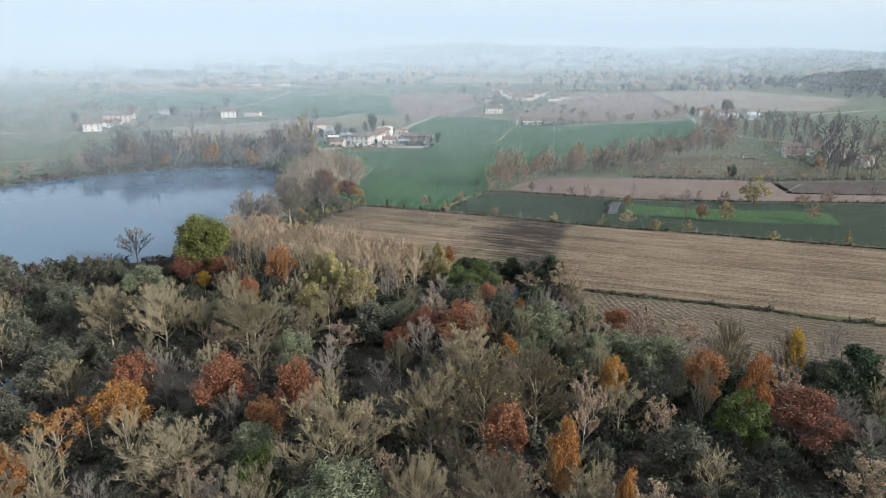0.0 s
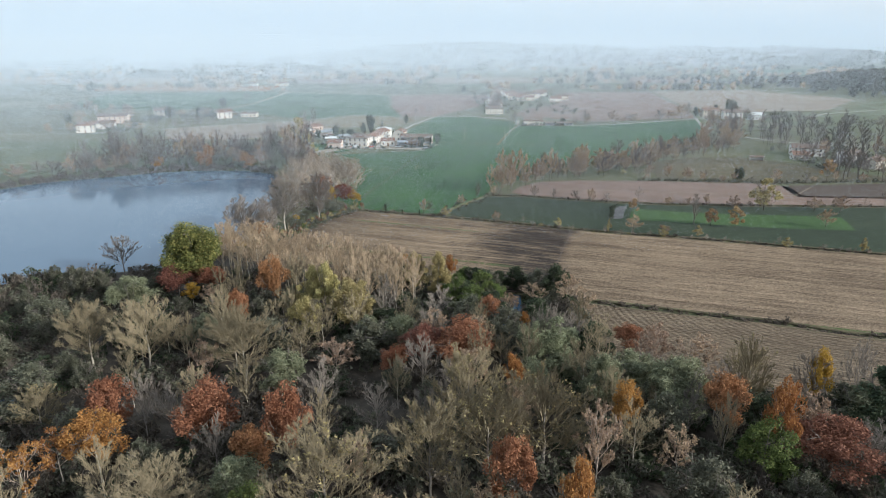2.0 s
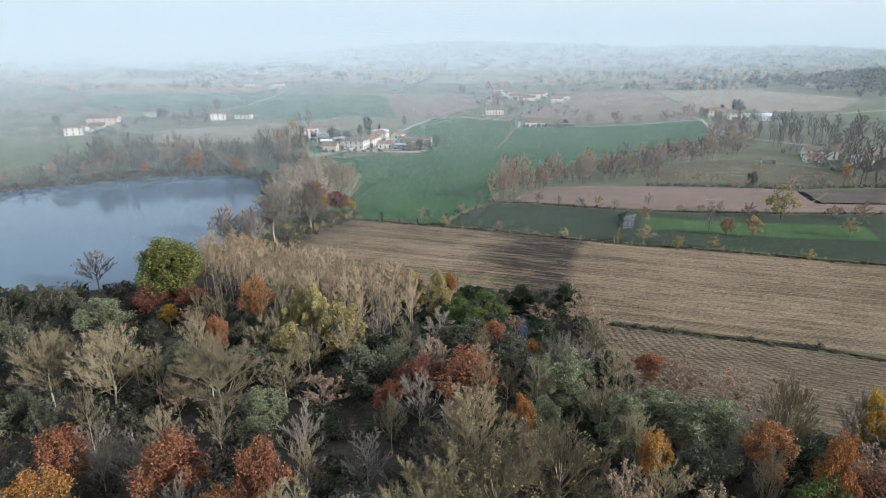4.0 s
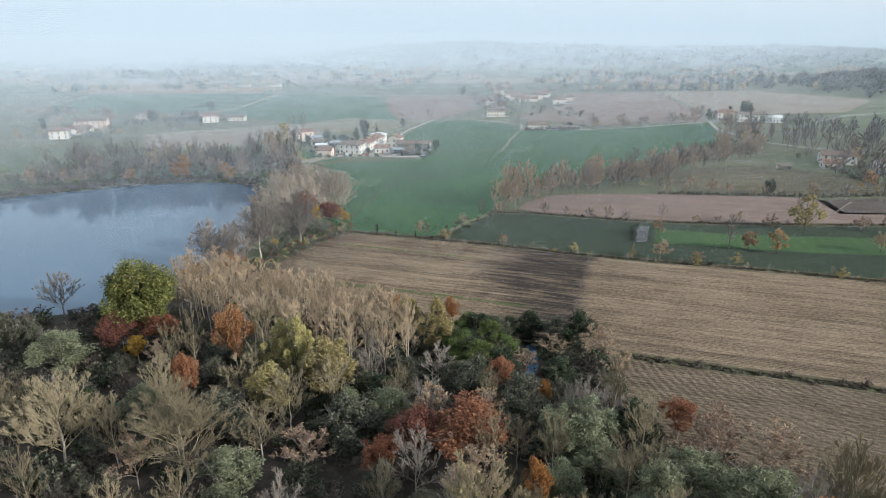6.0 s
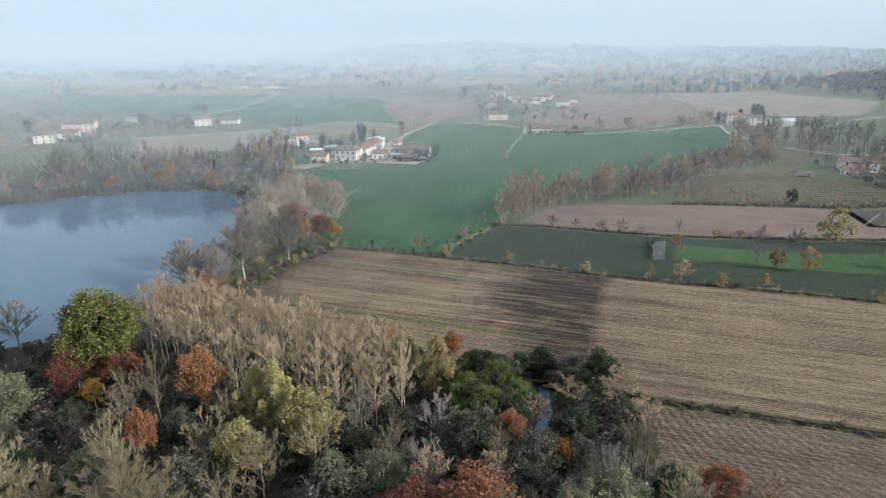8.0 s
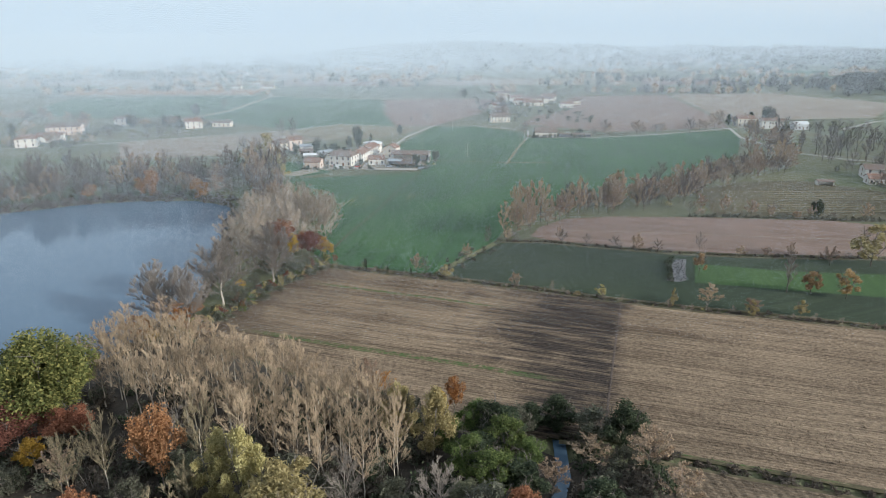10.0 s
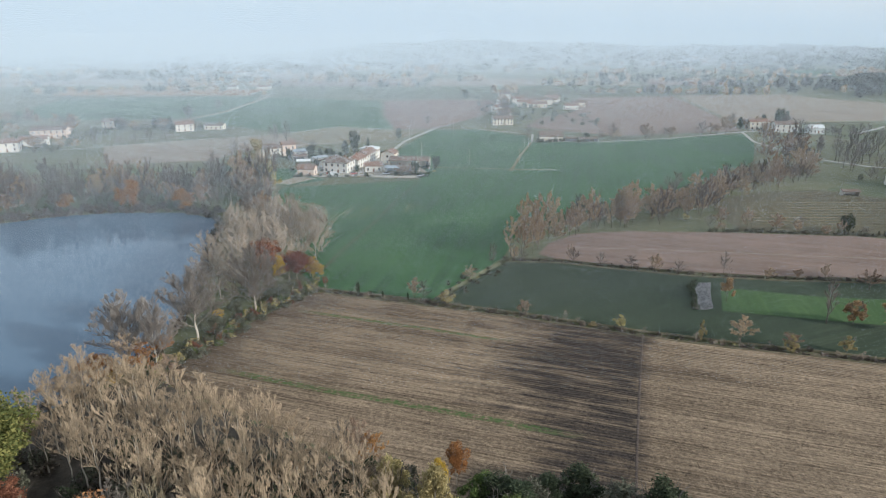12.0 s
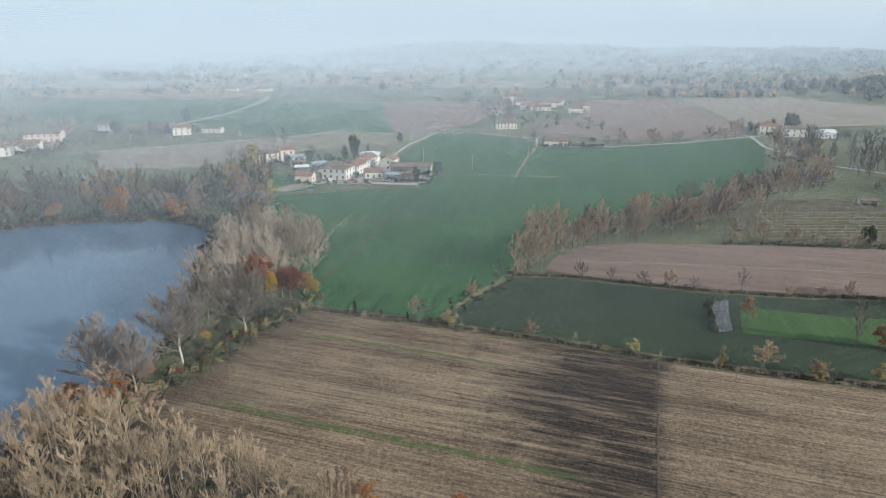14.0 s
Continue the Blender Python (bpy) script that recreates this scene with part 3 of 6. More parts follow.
ribbon("white_lane", [(-262, 700), (-241, 733), (-226, 798), (-222, 915), (-227, 975), (-258, 1045), (-300, 1120)], 3.4, 0.12, M_ROAD, "white gravel lane bending between green fields", rise=0.12)
ribbon("straight_lane", [(-221, 950), (-128, 922), (9, 922), (75, 918)], 3.4, 0.12, M_ROAD, "straight white lane across the plain", rise=0.12)
ribbon("wheat_path", [(41, 494), (53, 546), (67, 598)], 1.8, 0.1, M_HAY, "grassy track through the wheat")
ribbon("wheat_edge_path", [(-11, 506), (16, 503), (41, 499), (70, 497)], 1.6, 0.1, M_TRACK, "thin pale path across the wheat")
ribbon("wheat_ditch", [(-13, 468), (-24, 420), (-30, 385), (-39, 345), (-43, 322)], 0.8, 0.075, M_TRACK_DARK, "shallow brown furrow crossing the wheat", rise=0.02)
ribbon("field_path", [(50, 350), (90, 346), (140, 339), (182, 334), (200, 352)], 0.7, 0.1, M_TRACK, "thin pale path along the reddish field", rise=0.03)
for k in range(10):
    ribbon("orchard_strip", [(136 + k, 378 + 4.4 * k), (180, 378.3 + 4.4 * k), (248 - 3.0 * k, 378 + 4.4 * k)], 1.1, 0.11, M_HAY, "pale mown strip between the low orchard rows", "strip", rise=0.05)
ribbon("meadow_track", [(-400, 400), (-330, 395), (-270, 425), (-215, 428)], 3.0, 0.1, M_TRACK, "pale track along the lake meadow")
ribbon("east_lane", [(249, 650), (236, 600), (240, 555), (245, 530), (264, 505), (330, 480), (420, 470)], 3.0, 0.1, M_ROAD, "lane curving behind the trees")
ribbon("knoll_lane", [(340, 640), (400, 690), (520, 740), (680, 770)], 3.4, 0.12, M_ROAD, "white lane climbing toward the knoll", rise=0.12)
for ditch in (DITCH_FAR, DITCH_RIGHT, DITCH_NEAR):
    for side in (-1.9, 1.9):
        way = np.gradient(np.array(ditch, float), axis=0)
        way /= np.linalg.norm(way, axis=1, keepdims=True)
        bank = np.array(ditch) + np.stack([-way[:, 1], way[:, 0]], 1) * side
        ribbon("ditch_bank", [tuple(b) for b in bank], 1.5, 0.03, M_VERGE, "brown grassy ditch bank", "bank", rise=0.12)

# ---------------------------------------------------------------- trees
def tube(V, F, path, radii, sides=5):
    path = np.asarray(path, float)
    way = np.gradient(path, axis=0)
    first = len(V)
    for p, d, rad in zip(path, way, radii):
        d = d / (np.linalg.norm(d) + 1e-9)
        a = np.cross(d, (0.31, 0.95, 0.05))
        a /= np.linalg.norm(a) + 1e-9
        b = np.cross(d, a)
        for k in range(sides):
            t = 2 * math.pi * k / sides
            V.append(tuple(p + rad * (math.cos(t) * a + math.sin(t) * b)))
    for i in range(len(path) - 1):
        for k in range(sides):
            q, n = first + i * sides + k, first + i * sides + (k + 1) % sides
            F.append((q, n, n + sides, q + sides))


def spikes(P, D, R):
    """Three-sided tapering twigs from P along D with base radius R."""
    n = len(P)
    d = D / (np.linalg.norm(D, axis=1, keepdims=True) + 1e-9)
    a = np.cross(d, np.tile((0.31, 0.95, 0.05), (n, 1)))
    a /= np.linalg.norm(a, axis=1, keepdims=True) + 1e-9
    b = np.cross(d, a)
    R = np.broadcast_to(R, n)[:, None]
    V = np.stack([P + R * a, P + R * (-0.5 * a + 0.87 * b), P + R * (-0.5 * a - 0.87 * b), P + D], 1).reshape(-1, 3)
    i = 4 * np.arange(n)[:, None]
    F = np.concatenate([i + [0, 1, 3], i + [1, 2, 3], i + [2, 0, 3]], 1).reshape(-1, 3)
    return V, F


def leaves(P, size, gen, droop=0.0, long=1.4):
    """Small pointed leaf sprays at P."""
    n = len(P)
    a = gen.normal(size=(n, 3))
    a[:, 2] = a[:, 2] * (1 - droop) - droop * 2.0
    a /= np.linalg.norm(a, axis=1, keepdims=True) + 1e-9
    b = np.cross(a, gen.normal(size=(n, 3)))
    b /= np.linalg.norm(b, axis=1, keepdims=True) + 1e-9
    s = (size * gen.uniform(0.6, 1.4, n))[:, None]
    V = np.stack([P - a * s * long * 0.35 + b * s * 0.5, P + a * s * long * 0.65, P - a * s * long * 0.35 - b * s * 0.5], 1).reshape(-1, 3)
    return V, np.arange(3 * n).reshape(n, 3)


def joined(pieces):
    V, F, at = [], [], 0
    for v, f in pieces:
        V.append(np.asarray(v, float).reshape(-1, 3))
        F.append(np.asarray(f, int) + at)
        at += len(V[-1])
    return np.concatenate(V), np.concatenate(F)


def fitted(pieces, H, W, share=0.92):
    """Scales meshes together so that their crown is as high and wide as named."""
    pts = np.asarray(pieces[0][0], float).reshape(-1, 3)
    c = np.median(pts[:, :2], axis=0)
    wide = 2 * np.quantile(np.hypot(*(pts[:, :2] - c).T), share)
    s = np.array([W / wide, W / wide, H / np.quantile(pts[:, 2], 0.995)])
    return [(np.asarray(v, float).reshape(-1, 3) * s, f) for v, f in pieces]


def skeleton_of(gen, H, W, fork, n_limb, n_sec, n_ter=0, up=0.5, trunk_r=0.22, lean=0.04):
    """Trunk, limbs and branches. Gives the wood's mesh lists and the branches as (start, end) pairs for the twigs."""
    V, F, sticks, BV, BF = [], [], [], [], []
    top = H * (0.82 if fork > 0.45 else fork + 0.28)
    zs = np.linspace(-0.4, top, 6)
    bend = gen.normal(0, lean * H, 2)
    path = np.stack([bend[0] * (zs / H) ** 2, bend[1] * (zs / H) ** 2, zs], 1)
    tube(V, F, path, np.linspace(trunk_r, trunk_r * 0.35, 6), 6)
    for i in range(n_limb):
        f = gen.uniform(fork, top / H * 0.97) if i else top / H * 0.95
        base = np.array([np.interp(f * H, path[:, 2], path[:, 0]), np.interp(f * H, path[:, 2], path[:, 1]), f * H])
        az = 2 * math.pi * (i * 0.382 + gen.uniform(-0.06, 0.06))
        out = np.array([math.cos(az), math.sin(az), 0])
        reach = W / 2 * gen.uniform(0.7, 1.0) * (1 - 0.55 * max(0, (f - fork) / (1 - fork)))
        tip_z = H * gen.uniform(0.80, 0.98) if f > fork + 0.12 else H * gen.uniform(0.62, 0.9)
        tip_z = max(tip_z, f * H + 0.12 * H)
        ks = np.linspace(0, 1, 5)
        limb = base + np.outer(ks ** (0.75 if up > 0.4 else 1.0), out) * reach + np.outer(ks ** (1.0 + up * 0.5), (0, 0, tip_z - f * H)) + gen.normal(0, 0.012 * H, (5, 3)) * ks[:, None]
        tube(BV, BF, limb, np.linspace(trunk_r * 0.38, 0.03, 5), 4)
        sticks += [(limb[k], limb[k + 1]) for k in (2, 3)]
        for j in range(n_sec):
            k = gen.uniform(0.25, 0.95)
            p = np.array([np.interp(k, ks, limb[:, c]) for c in range(3)])
            d = out * gen.uniform(0.1, 0.8) + gen.normal(0, 0.55, 3) + (0, 0, up + 0.25)
            d = d / np.linalg.norm(d) * H * gen.uniform(0.10, 0.20) * (1.15 - 0.4 * k)
            tube(BV, BF, [p, p + d], [0.05, 0.015], 3)
            sticks.append((p, p + d))
            for _ in range(n_ter):
                q = p + d * gen.uniform(0.3, 0.95)
                e = d / np.linalg.norm(d) * 0.7 + gen.normal(0, 0.5, 3) + (0, 0, 0.3)
                e = e / np.linalg.norm(e) * H * gen.uniform(0.05, 0.10)
                sticks.append((q, q + e))
    tri = [t for q in BF for t in ((q[0], q[1], q[2]), (q[0], q[2], q[3]))]
    return (V, F), (BV, tri), sticks


def twig_cloud(gen, sticks, per, length, radius, up=0.35, wild=0.55):
    A, B = np.array([s[0] for s in sticks]), np.array([s[1] for s in sticks])
    A, B = np.repeat(A, per, 0), np.repeat(B, per, 0)
    k = gen.uniform(0.1, 1.0, len(A))[:, None]
    P = A + (B - A) * k
    d = (B - A) / (np.linalg.norm(B - A, axis=1, keepdims=True) + 1e-9)
    D = d * 0.75 + gen.normal(0, wild, P.shape) + (0, 0, up)
    D = D / np.linalg.norm(D, axis=1, keepdims=True) * length * gen.uniform(0.45, 1.3, len(P))[:, None]
    return P, D, radius * gen.uniform(0.7, 1.3, len(P))


def blobs(gen, n, H, W, low, per, shell=0.6):
    """Points in leafy clumps that together make an uneven crown."""
    out = []
    mid, tall = (low + 1) / 2 * H, (1 - low) / 2 * H
    for i in range(n):
        d = gen.normal(size=3)
        d /= np.linalg.norm(d)
        d *= gen.uniform(0.04, 1) ** 0.5
        slim = 1.12 - 0.30 * d[2] - 0.25 * d[2] ** 2
        c = np.array([0, 0, mid]) + d * (W * 0.38 * slim, W * 0.38 * slim, tall * 0.84)
        size = np.array([1, 1, 1.15]) * W * gen.uniform(0.07, 0.17)
        m = int(per * gen.uniform(0.6, 1.4))
        d = gen.normal(size=(m, 3))
        d /= np.linalg.norm(d, axis=1, keepdims=True)
        out.append(c + d * size * (shell + (1 - shell) * gen.uniform(0, 1, (m, 1))) * gen.uniform(0.75, 1.18, (m, 1)))
    return np.concatenate(out)


KINDS = {}


def kind(name, label, make, variants, group=""):
    KINDS[name] = dict(label=label, make=make, variants=variants, group=group, roots=[], used=0)


def build(name, i):
    k = KINDS[name]
    gen = np.random.default_rng(sum(map(ord, name)) * 17 + i)
    H, W, wood, bark, crown, crown_mat, extra = k["make"](gen)
    root = new(k.get("object", "tree"))
    root.empty_display_size = 0.3
    part("trunk", mesh_of("trunk", wood[0], wood[1], bark), None, root)
    part("crown", mesh_of("crown", crown[0], crown[1], crown_mat), None, root)
    if extra:
        part("foliage", mesh_of("foliage", extra[0][0], extra[0][1], extra[1]), None, root)
    tagged(root, k["label"], "tree", k["group"])
    return [root, H, W, False]


def plant(name, x, y, H, W=None, label="", turn=None, group=""):
    """A tree of that kind, so high and wide, on the ground at x, y."""
    k = KINDS[name]
    i = k["used"] % k["variants"]
    k["used"] += 1
    if len(k["roots"]) <= i:
        k["roots"].append(build(name, i))
    root, h0, w0, taken = k["roots"][i]
    s = H / h0
    sw = s if W is None else W / w0
    m = Matrix.LocRotScale((x, y, float(height(x, y)) - 0.1), Euler((0, 0, rng.uniform(0, 6.28) if turn is None else turn)), (sw, sw, s))
    if not taken:
        k["roots"][i][3] = True
        root.matrix_basis = m
        ob = root
    else:
        ob = copy_thing(root, m)
        ob.name = root.name.split(".")[0]
    return tagged(ob, label, group=group)


def across(gen, d):
    """A random way square to each way of d."""
    a = np.cross(d, gen.normal(size=d.shape))
    return a / (np.linalg.norm(a, axis=1, keepdims=True) + 1e-9)


def fan(bark, twig, leaf=None, n_leaf=0, tips=110, per=32, H=20.0, W=14.0, fork=0.28, rad=0.021, tr=0.24, twig_len=1.5, leaf_size=0.24, upright=False, cluster=0.5, spread=1.0, rise=0.42):
    """A bare tree: a trunk, limbs that rise to the rim of a dome, branches on them, and two orders of twigs."""
    def make(gen):
        V, F, BV, BF = [], [], [], []
        n1 = int(max(7, round(tips * 0.085 + 2)))
        n = max(2, round((tips * per * 0.6 / n1) ** (1 / 3)))
        bend = gen.normal(0, 0.02 * H, 2)
        top = H * (0.86 if upright else max(fork + 0.35, 0.62))
        zs = np.linspace(-0.4, top, 7)
        trunk = np.stack([bend[0] * (zs / H) ** 2, bend[1] * (zs / H) ** 2, zs], 1)
        trunk[1:] += gen.normal(0, 0.006 * H, (6, 3)) * (1, 1, 0)
        tube(V, F, trunk, np.linspace(tr, tr * 0.22, 7), 6)
        # limbs
        k = np.linspace(0, 1, 6)[:, None]
        mid, high = H * (fork + (1 - fork) * 0.36), H * (1 - fork) * 0.64
        limbs = []
        for i in range(n1):
            u = (i + 0.5) / n1
            f = fork * 0.8 + (top / H - fork * 0.8) * (u ** 0.9) * gen.uniform(0.85, 1.0)
            root = np.array([np.interp(f * H, zs, trunk[:, c]) for c in range(3)])
            az = i * 2.39996 + gen.uniform(-0.4, 0.4)
            el = math.asin(min(0.99, -0.10 + 1.12 * u)) + gen.uniform(-0.12, 0.12)
            reach = gen.uniform(0.74, 0.92)
            tip = np.array([math.cos(el) * math.cos(az) * W / 2 * reach, math.cos(el) * math.sin(az) * W / 2 * reach, mid + math.sin(el) * high * reach])
            tip[2] = max(tip[2], root[2] + 0.08 * H)
            ctrl = root + (tip - root) * (0.44, 0.44, 0.52) + gen.normal(0, 0.02 * H, 3)
            path = (1 - k) ** 2 * root + 2 * k * (1 - k) * ctrl + k ** 2 * tip + gen.normal(0, 0.006 * H, (6, 3)) * k
            tube(BV, BF, path, np.linspace(tr * 0.34, 0.018, 6), 4)
            limbs.append(path)
        limbs = np.array(limbs)
        tri = [t for q in BF for t in ((q[0], q[1], q[2]), (q[0], q[2], q[3]))]
        # branches, twigs and fine twigs
        at = np.tile(np.linspace(0.22, 1.0, n), n1) + gen.uniform(-0.05, 0.05, n1 * n)
        at = np.clip(at, 0.15, 1) * 5
        who, lo = np.repeat(np.arange(n1), n), np.minimum(at.astype(int), 4)
        part_k = (at - lo)[:, None]
        P = limbs[who, lo] * (1 - part_k) + limbs[who, lo + 1] * part_k
        d = limbs[who, lo + 1] - limbs[who, lo]
        d /= np.linalg.norm(d, axis=1, keepdims=True)
        size = np.linalg.norm(limbs[who, 5] - limbs[who, 0], axis=1) * (0.52 - 0.06 * at)
        size = np.maximum(size, 0.7 * twig_len)
        pieces = [(BV, tri)]
        for order, (wide, ratio, thick) in enumerate(((0.72, 0.50, 2.3), (0.72, 0.58, 1.4), (0.62, 0.5, 1.0))):
            D = d * 0.85 + across(gen, d) * wide * spread * gen.uniform(0.5, 1.2, (len(d), 1)) + (0, 0, rise)
            D = D / np.linalg.norm(D, axis=1, keepdims=True) * (size * gen.uniform(0.7, 1.25, len(size)))[:, None]
            far = np.linalg.norm((P + D - (0, 0, mid)) / (W / 2, W / 2, high), axis=1)
            D *= np.where(far > 1.08, 0.55, 1.0)[:, None]
            pieces.append(spikes(P, D, rad * thick * gen.uniform(0.75, 1.25, len(P))))
            if order == 2:
                break
            m = n + 1 if order == 0 else n + 2
            who = np.repeat(np.arange(len(P)), m)
            kk = gen.uniform(0.2, 1.0, len(who))
            P, d = P[who] + D[who] * kk[:, None], (D / (np.linalg.norm(D, axis=1, keepdims=True) + 1e-9))[who]
            size = np.maximum((np.linalg.norm(D, axis=1) * ratio)[who] * (1.2 - 0.5 * kk), twig_len * (0.55, 0.42)[order])
        out = [joined(pieces), (V, F)]
        if leaf is not None:
            pick = gen.choice(len(P), n_leaf)
            Q = P[pick] + D[pick] * gen.uniform(0.2, 1.1, (n_leaf, 1))
            spot = np.sin(Q[:, 0] * 0.7 + gen.uniform(0, 6)) * np.sin(Q[:, 2] * 0.5 + Q[:, 1] * 0.6)
            keep = gen.uniform(size=n_leaf) < 1 - cluster + cluster * (spot > 0)
            out.append(leaves(Q[keep], leaf_size, gen))
        crown, wood, *rest = fitted(out, H, W, 0.95)
        return H, W, wood, bark, crown, twig, (rest[0], leaf) if rest else None
    return make


def leafy(bark, leaf, n=22, per=400, H=14.0, W=9.0, low=0.36, size=0.215, droop=0.0, long=1.4, twig=None, shell=0.55, tr=0.16):
    def make(gen):
        wood, limbs, sticks = skeleton_of(gen, H * 0.93, W * 0.75, max(0.15, low - 0.05), 7, 3, 0, 0.5, tr)
        P, D, R = twig_cloud(gen, sticks, 4, 1.2, 0.02)
        Q = blobs(gen, int(n * 1.7), H, W, low, int(per / 1.6), shell)
        crown, wood, twigs = fitted([leaves(Q, size, gen, droop, long), wood, joined([limbs, spikes(P, D, R)])], H, W, 0.86)
        return H, W, wood, bark, crown, leaf, (twigs, twig or T_DARK)
    return make


kind("bare_poplar", "tall bare poplar with beige fanned twigs and pale trunk", fan(B_PALE, T_OLIVE, tips=240, per=80, rad=0.018, twig_len=1.4, spread=0.92, rise=0.5, fork=0.24), 3)
kind("bare_yellow", "bare olive-twigged poplar with a few yellow leaves", fan(B_GREY, T_OLIVE, L_WILGOLD, 1500, tips=220, per=80, rad=0.018, twig_len=1.4, cluster=0.95, fork=0.16, leaf_size=0.2, spread=0.8, rise=0.5), 2)
kind("bare_grey", "bare grey-brown tree with fine twigs", fan(B_GREY, T_GREY, tips=160, per=54, H=16, W=13, fork=0.18, rad=0.017, twig_len=1.2, spread=0.92, rise=0.48), 3)
kind("wood_grey", "bare grey-brown woodland tree with fine twigs", fan(B_GREY, T_GREY, tips=110, per=32, H=15, W=10, fork=0.2, rad=0.020, tr=0.17, twig_len=1.2), 3)
kind("wood_olive", "bare olive-beige woodland tree with a dense domed crown", fan(B_PALE, T_OLIVE, tips=116, per=34, H=15, W=10, fork=0.25, rad=0.020, tr=0.17, twig_len=1.2), 3)
kind("slim_poplar", "slender bare plantation poplar with pale straight trunk", fan(B_PALE, T_BEIGE, tips=92, per=32, H=20, W=8.0, fork=0.40, tr=0.19, rad=0.0125, twig_len=1.4, spread=0.85, rise=0.48), 5, "plantation poplars")
kind("rust_tree", "autumn tree with dense rust-red leaves", leafy(B_GREY, L_RUST), 3)
kind("red_tree", "autumn tree with dark wine-red leaves", leafy(B_GREY, L_RED, n=26, W=11), 2)
kind("orange_tree", "autumn tree with glowing orange leaves", leafy(B_PALE, L_ORANGE, n=18), 3)
kind("yellow_tree", "autumn tree with golden yellow leaves", leafy(B_GREY, L_YELLOW, n=16, per=320, W=7), 2)
kind("brown_tree", "half-bare tree with dry russet leaves", fan(B_GREY, T_RUSSET, L_BROWN, 3200, tips=80, per=18, H=14, W=8, fork=0.25, tr=0.15, rad=0.018, leaf_size=0.22), 3)
kind("birch_tree", "pale-stemmed birch with thin rust-orange crown", fan(B_PALE, T_RUSSET, L_ORANGE, 4200, tips=80, per=16, H=15, W=8, fork=0.40, tr=0.13, rad=0.018, leaf_size=0.2, cluster=0.3), 2)
kind("grey_willow", "rounded grey-green willow in full leaf", leafy(B_GREY, L_WILLOW, n=32, per=330, H=14, W=9, size=0.15, droop=0.3, long=3.2, low=0.15, shell=0.3), 3)
kind("gold_willow", "upright willow turning golden yellow-green", leafy(B_GREY, L_WILGOLD, n=30, per=330, H=15, W=7, size=0.16, droop=0.45, long=2.8, low=0.14, shell=0.45), 3)
kind("green_tree", "leafy tree still green with yellowing tips", leafy(B_DARK, L_GREEN, n=20, W=9, low=0.15), 2)
kind("lime_tree", "large round yellow-green tree at the lakeside", leafy(B_DARK, L_LIME, n=70, per=330, H=20, W=14, size=0.32, low=0.12, tr=0.3), 1)
kind("dark_tree", "dark green ivy-clad tree with ragged crown", leafy(B_DARK, L_DARK, n=26, per=260, H=11, W=6.5, size=0.2, low=0.06, droop=0.25, long=1.8), 2)
kind("brush_tree", "low olive-brown woodland tree with thinning leaves", leafy(B_DARK, L_BRUSH, n=20, per=210, H=9, W=8, size=0.235, low=0.12, shell=0.4), 3)
kind("brush_bare", "low grey leafless woodland tree", fan(B_DARK, T_DARK, L_BRUSH_BROWN, 600, tips=46, per=10, H=9, W=8, fork=0.12, rad=0.022, tr=0.1, twig_len=1.2, leaf_size=0.28), 3)
kind("far_bare", "bare grey-brown hedgerow tree in haze", fan(B_DARK, T_FAR, tips=90, per=30, H=13, W=9, fork=0.12, rad=0.030, twig_len=1.3, tr=0.17, spread=0.9), 4)
kind("far_russet", "hedgerow tree with thin russet crown", fan(B_DARK, T_RUSSET, L_BROWN, 4200, tips=80, per=26, H=13, W=8, fork=0.12, rad=0.024, twig_len=1.3, leaf_size=0.24, tr=0.15, cluster=0.25, spread=0.9), 4)
kind("far_column", "tall narrow bare poplar", fan(B_DARK, T_FAR, tips=100, per=26, H=22, W=5, fork=0.08, rad=0.034, twig_len=1.8, upright=True, spread=0.6, rise=0.7), 2)
kind("far_green", "round dark green tree", leafy(B_DARK, L_DARK, n=15, per=130, H=9, W=8, size=0.5, low=0.08), 2)
kind("far_orange", "small faded orange autumn tree beside the field", leafy(B_DARK, L_FADED, n=13, per=120, H=8, W=5, size=0.27, low=0.14, shell=0.3, tr=0.09), 3)
kind("far_yellow", "small yellow autumn tree beside the field", leafy(B_DARK, L_WILGOLD, n=13, per=110, H=8, W=5, size=0.27, low=0.14, shell=0.3, tr=0.09), 2)
kind("bank_bare", "bare grey-brown tree in a lakeside clump", fan(B_GREY, T_BANK, tips=150, per=46, H=20, W=14, fork=0.12, rad=0.021, twig_len=1.4), 3)
kind("lake_tree", "bare grey lakeside tree with a dense rounded crown", fan(B_PALE, T_GREY, tips=250, per=100, H=20, W=15, fork=0.14, rad=0.016, twig_len=1.4, tr=0.26, spread=0.9), 3)
kind("far_gold", "bright orange-yellow tree on the lake bank", leafy(B_DARK, L_ORANGE, n=26, per=170, H=12, W=8, size=0.32, low=0.08, shell=0.2), 2)
kind("sapling", "thin leafless sapling on the ditch bank", fan(B_GREY, T_RUSSET, tips=24, per=20, H=5, W=2.0, fork=0.10, rad=0.015, tr=0.05, twig_len=0.7, upright=True, spread=0.7, rise=0.6), 3, "ditch saplings")
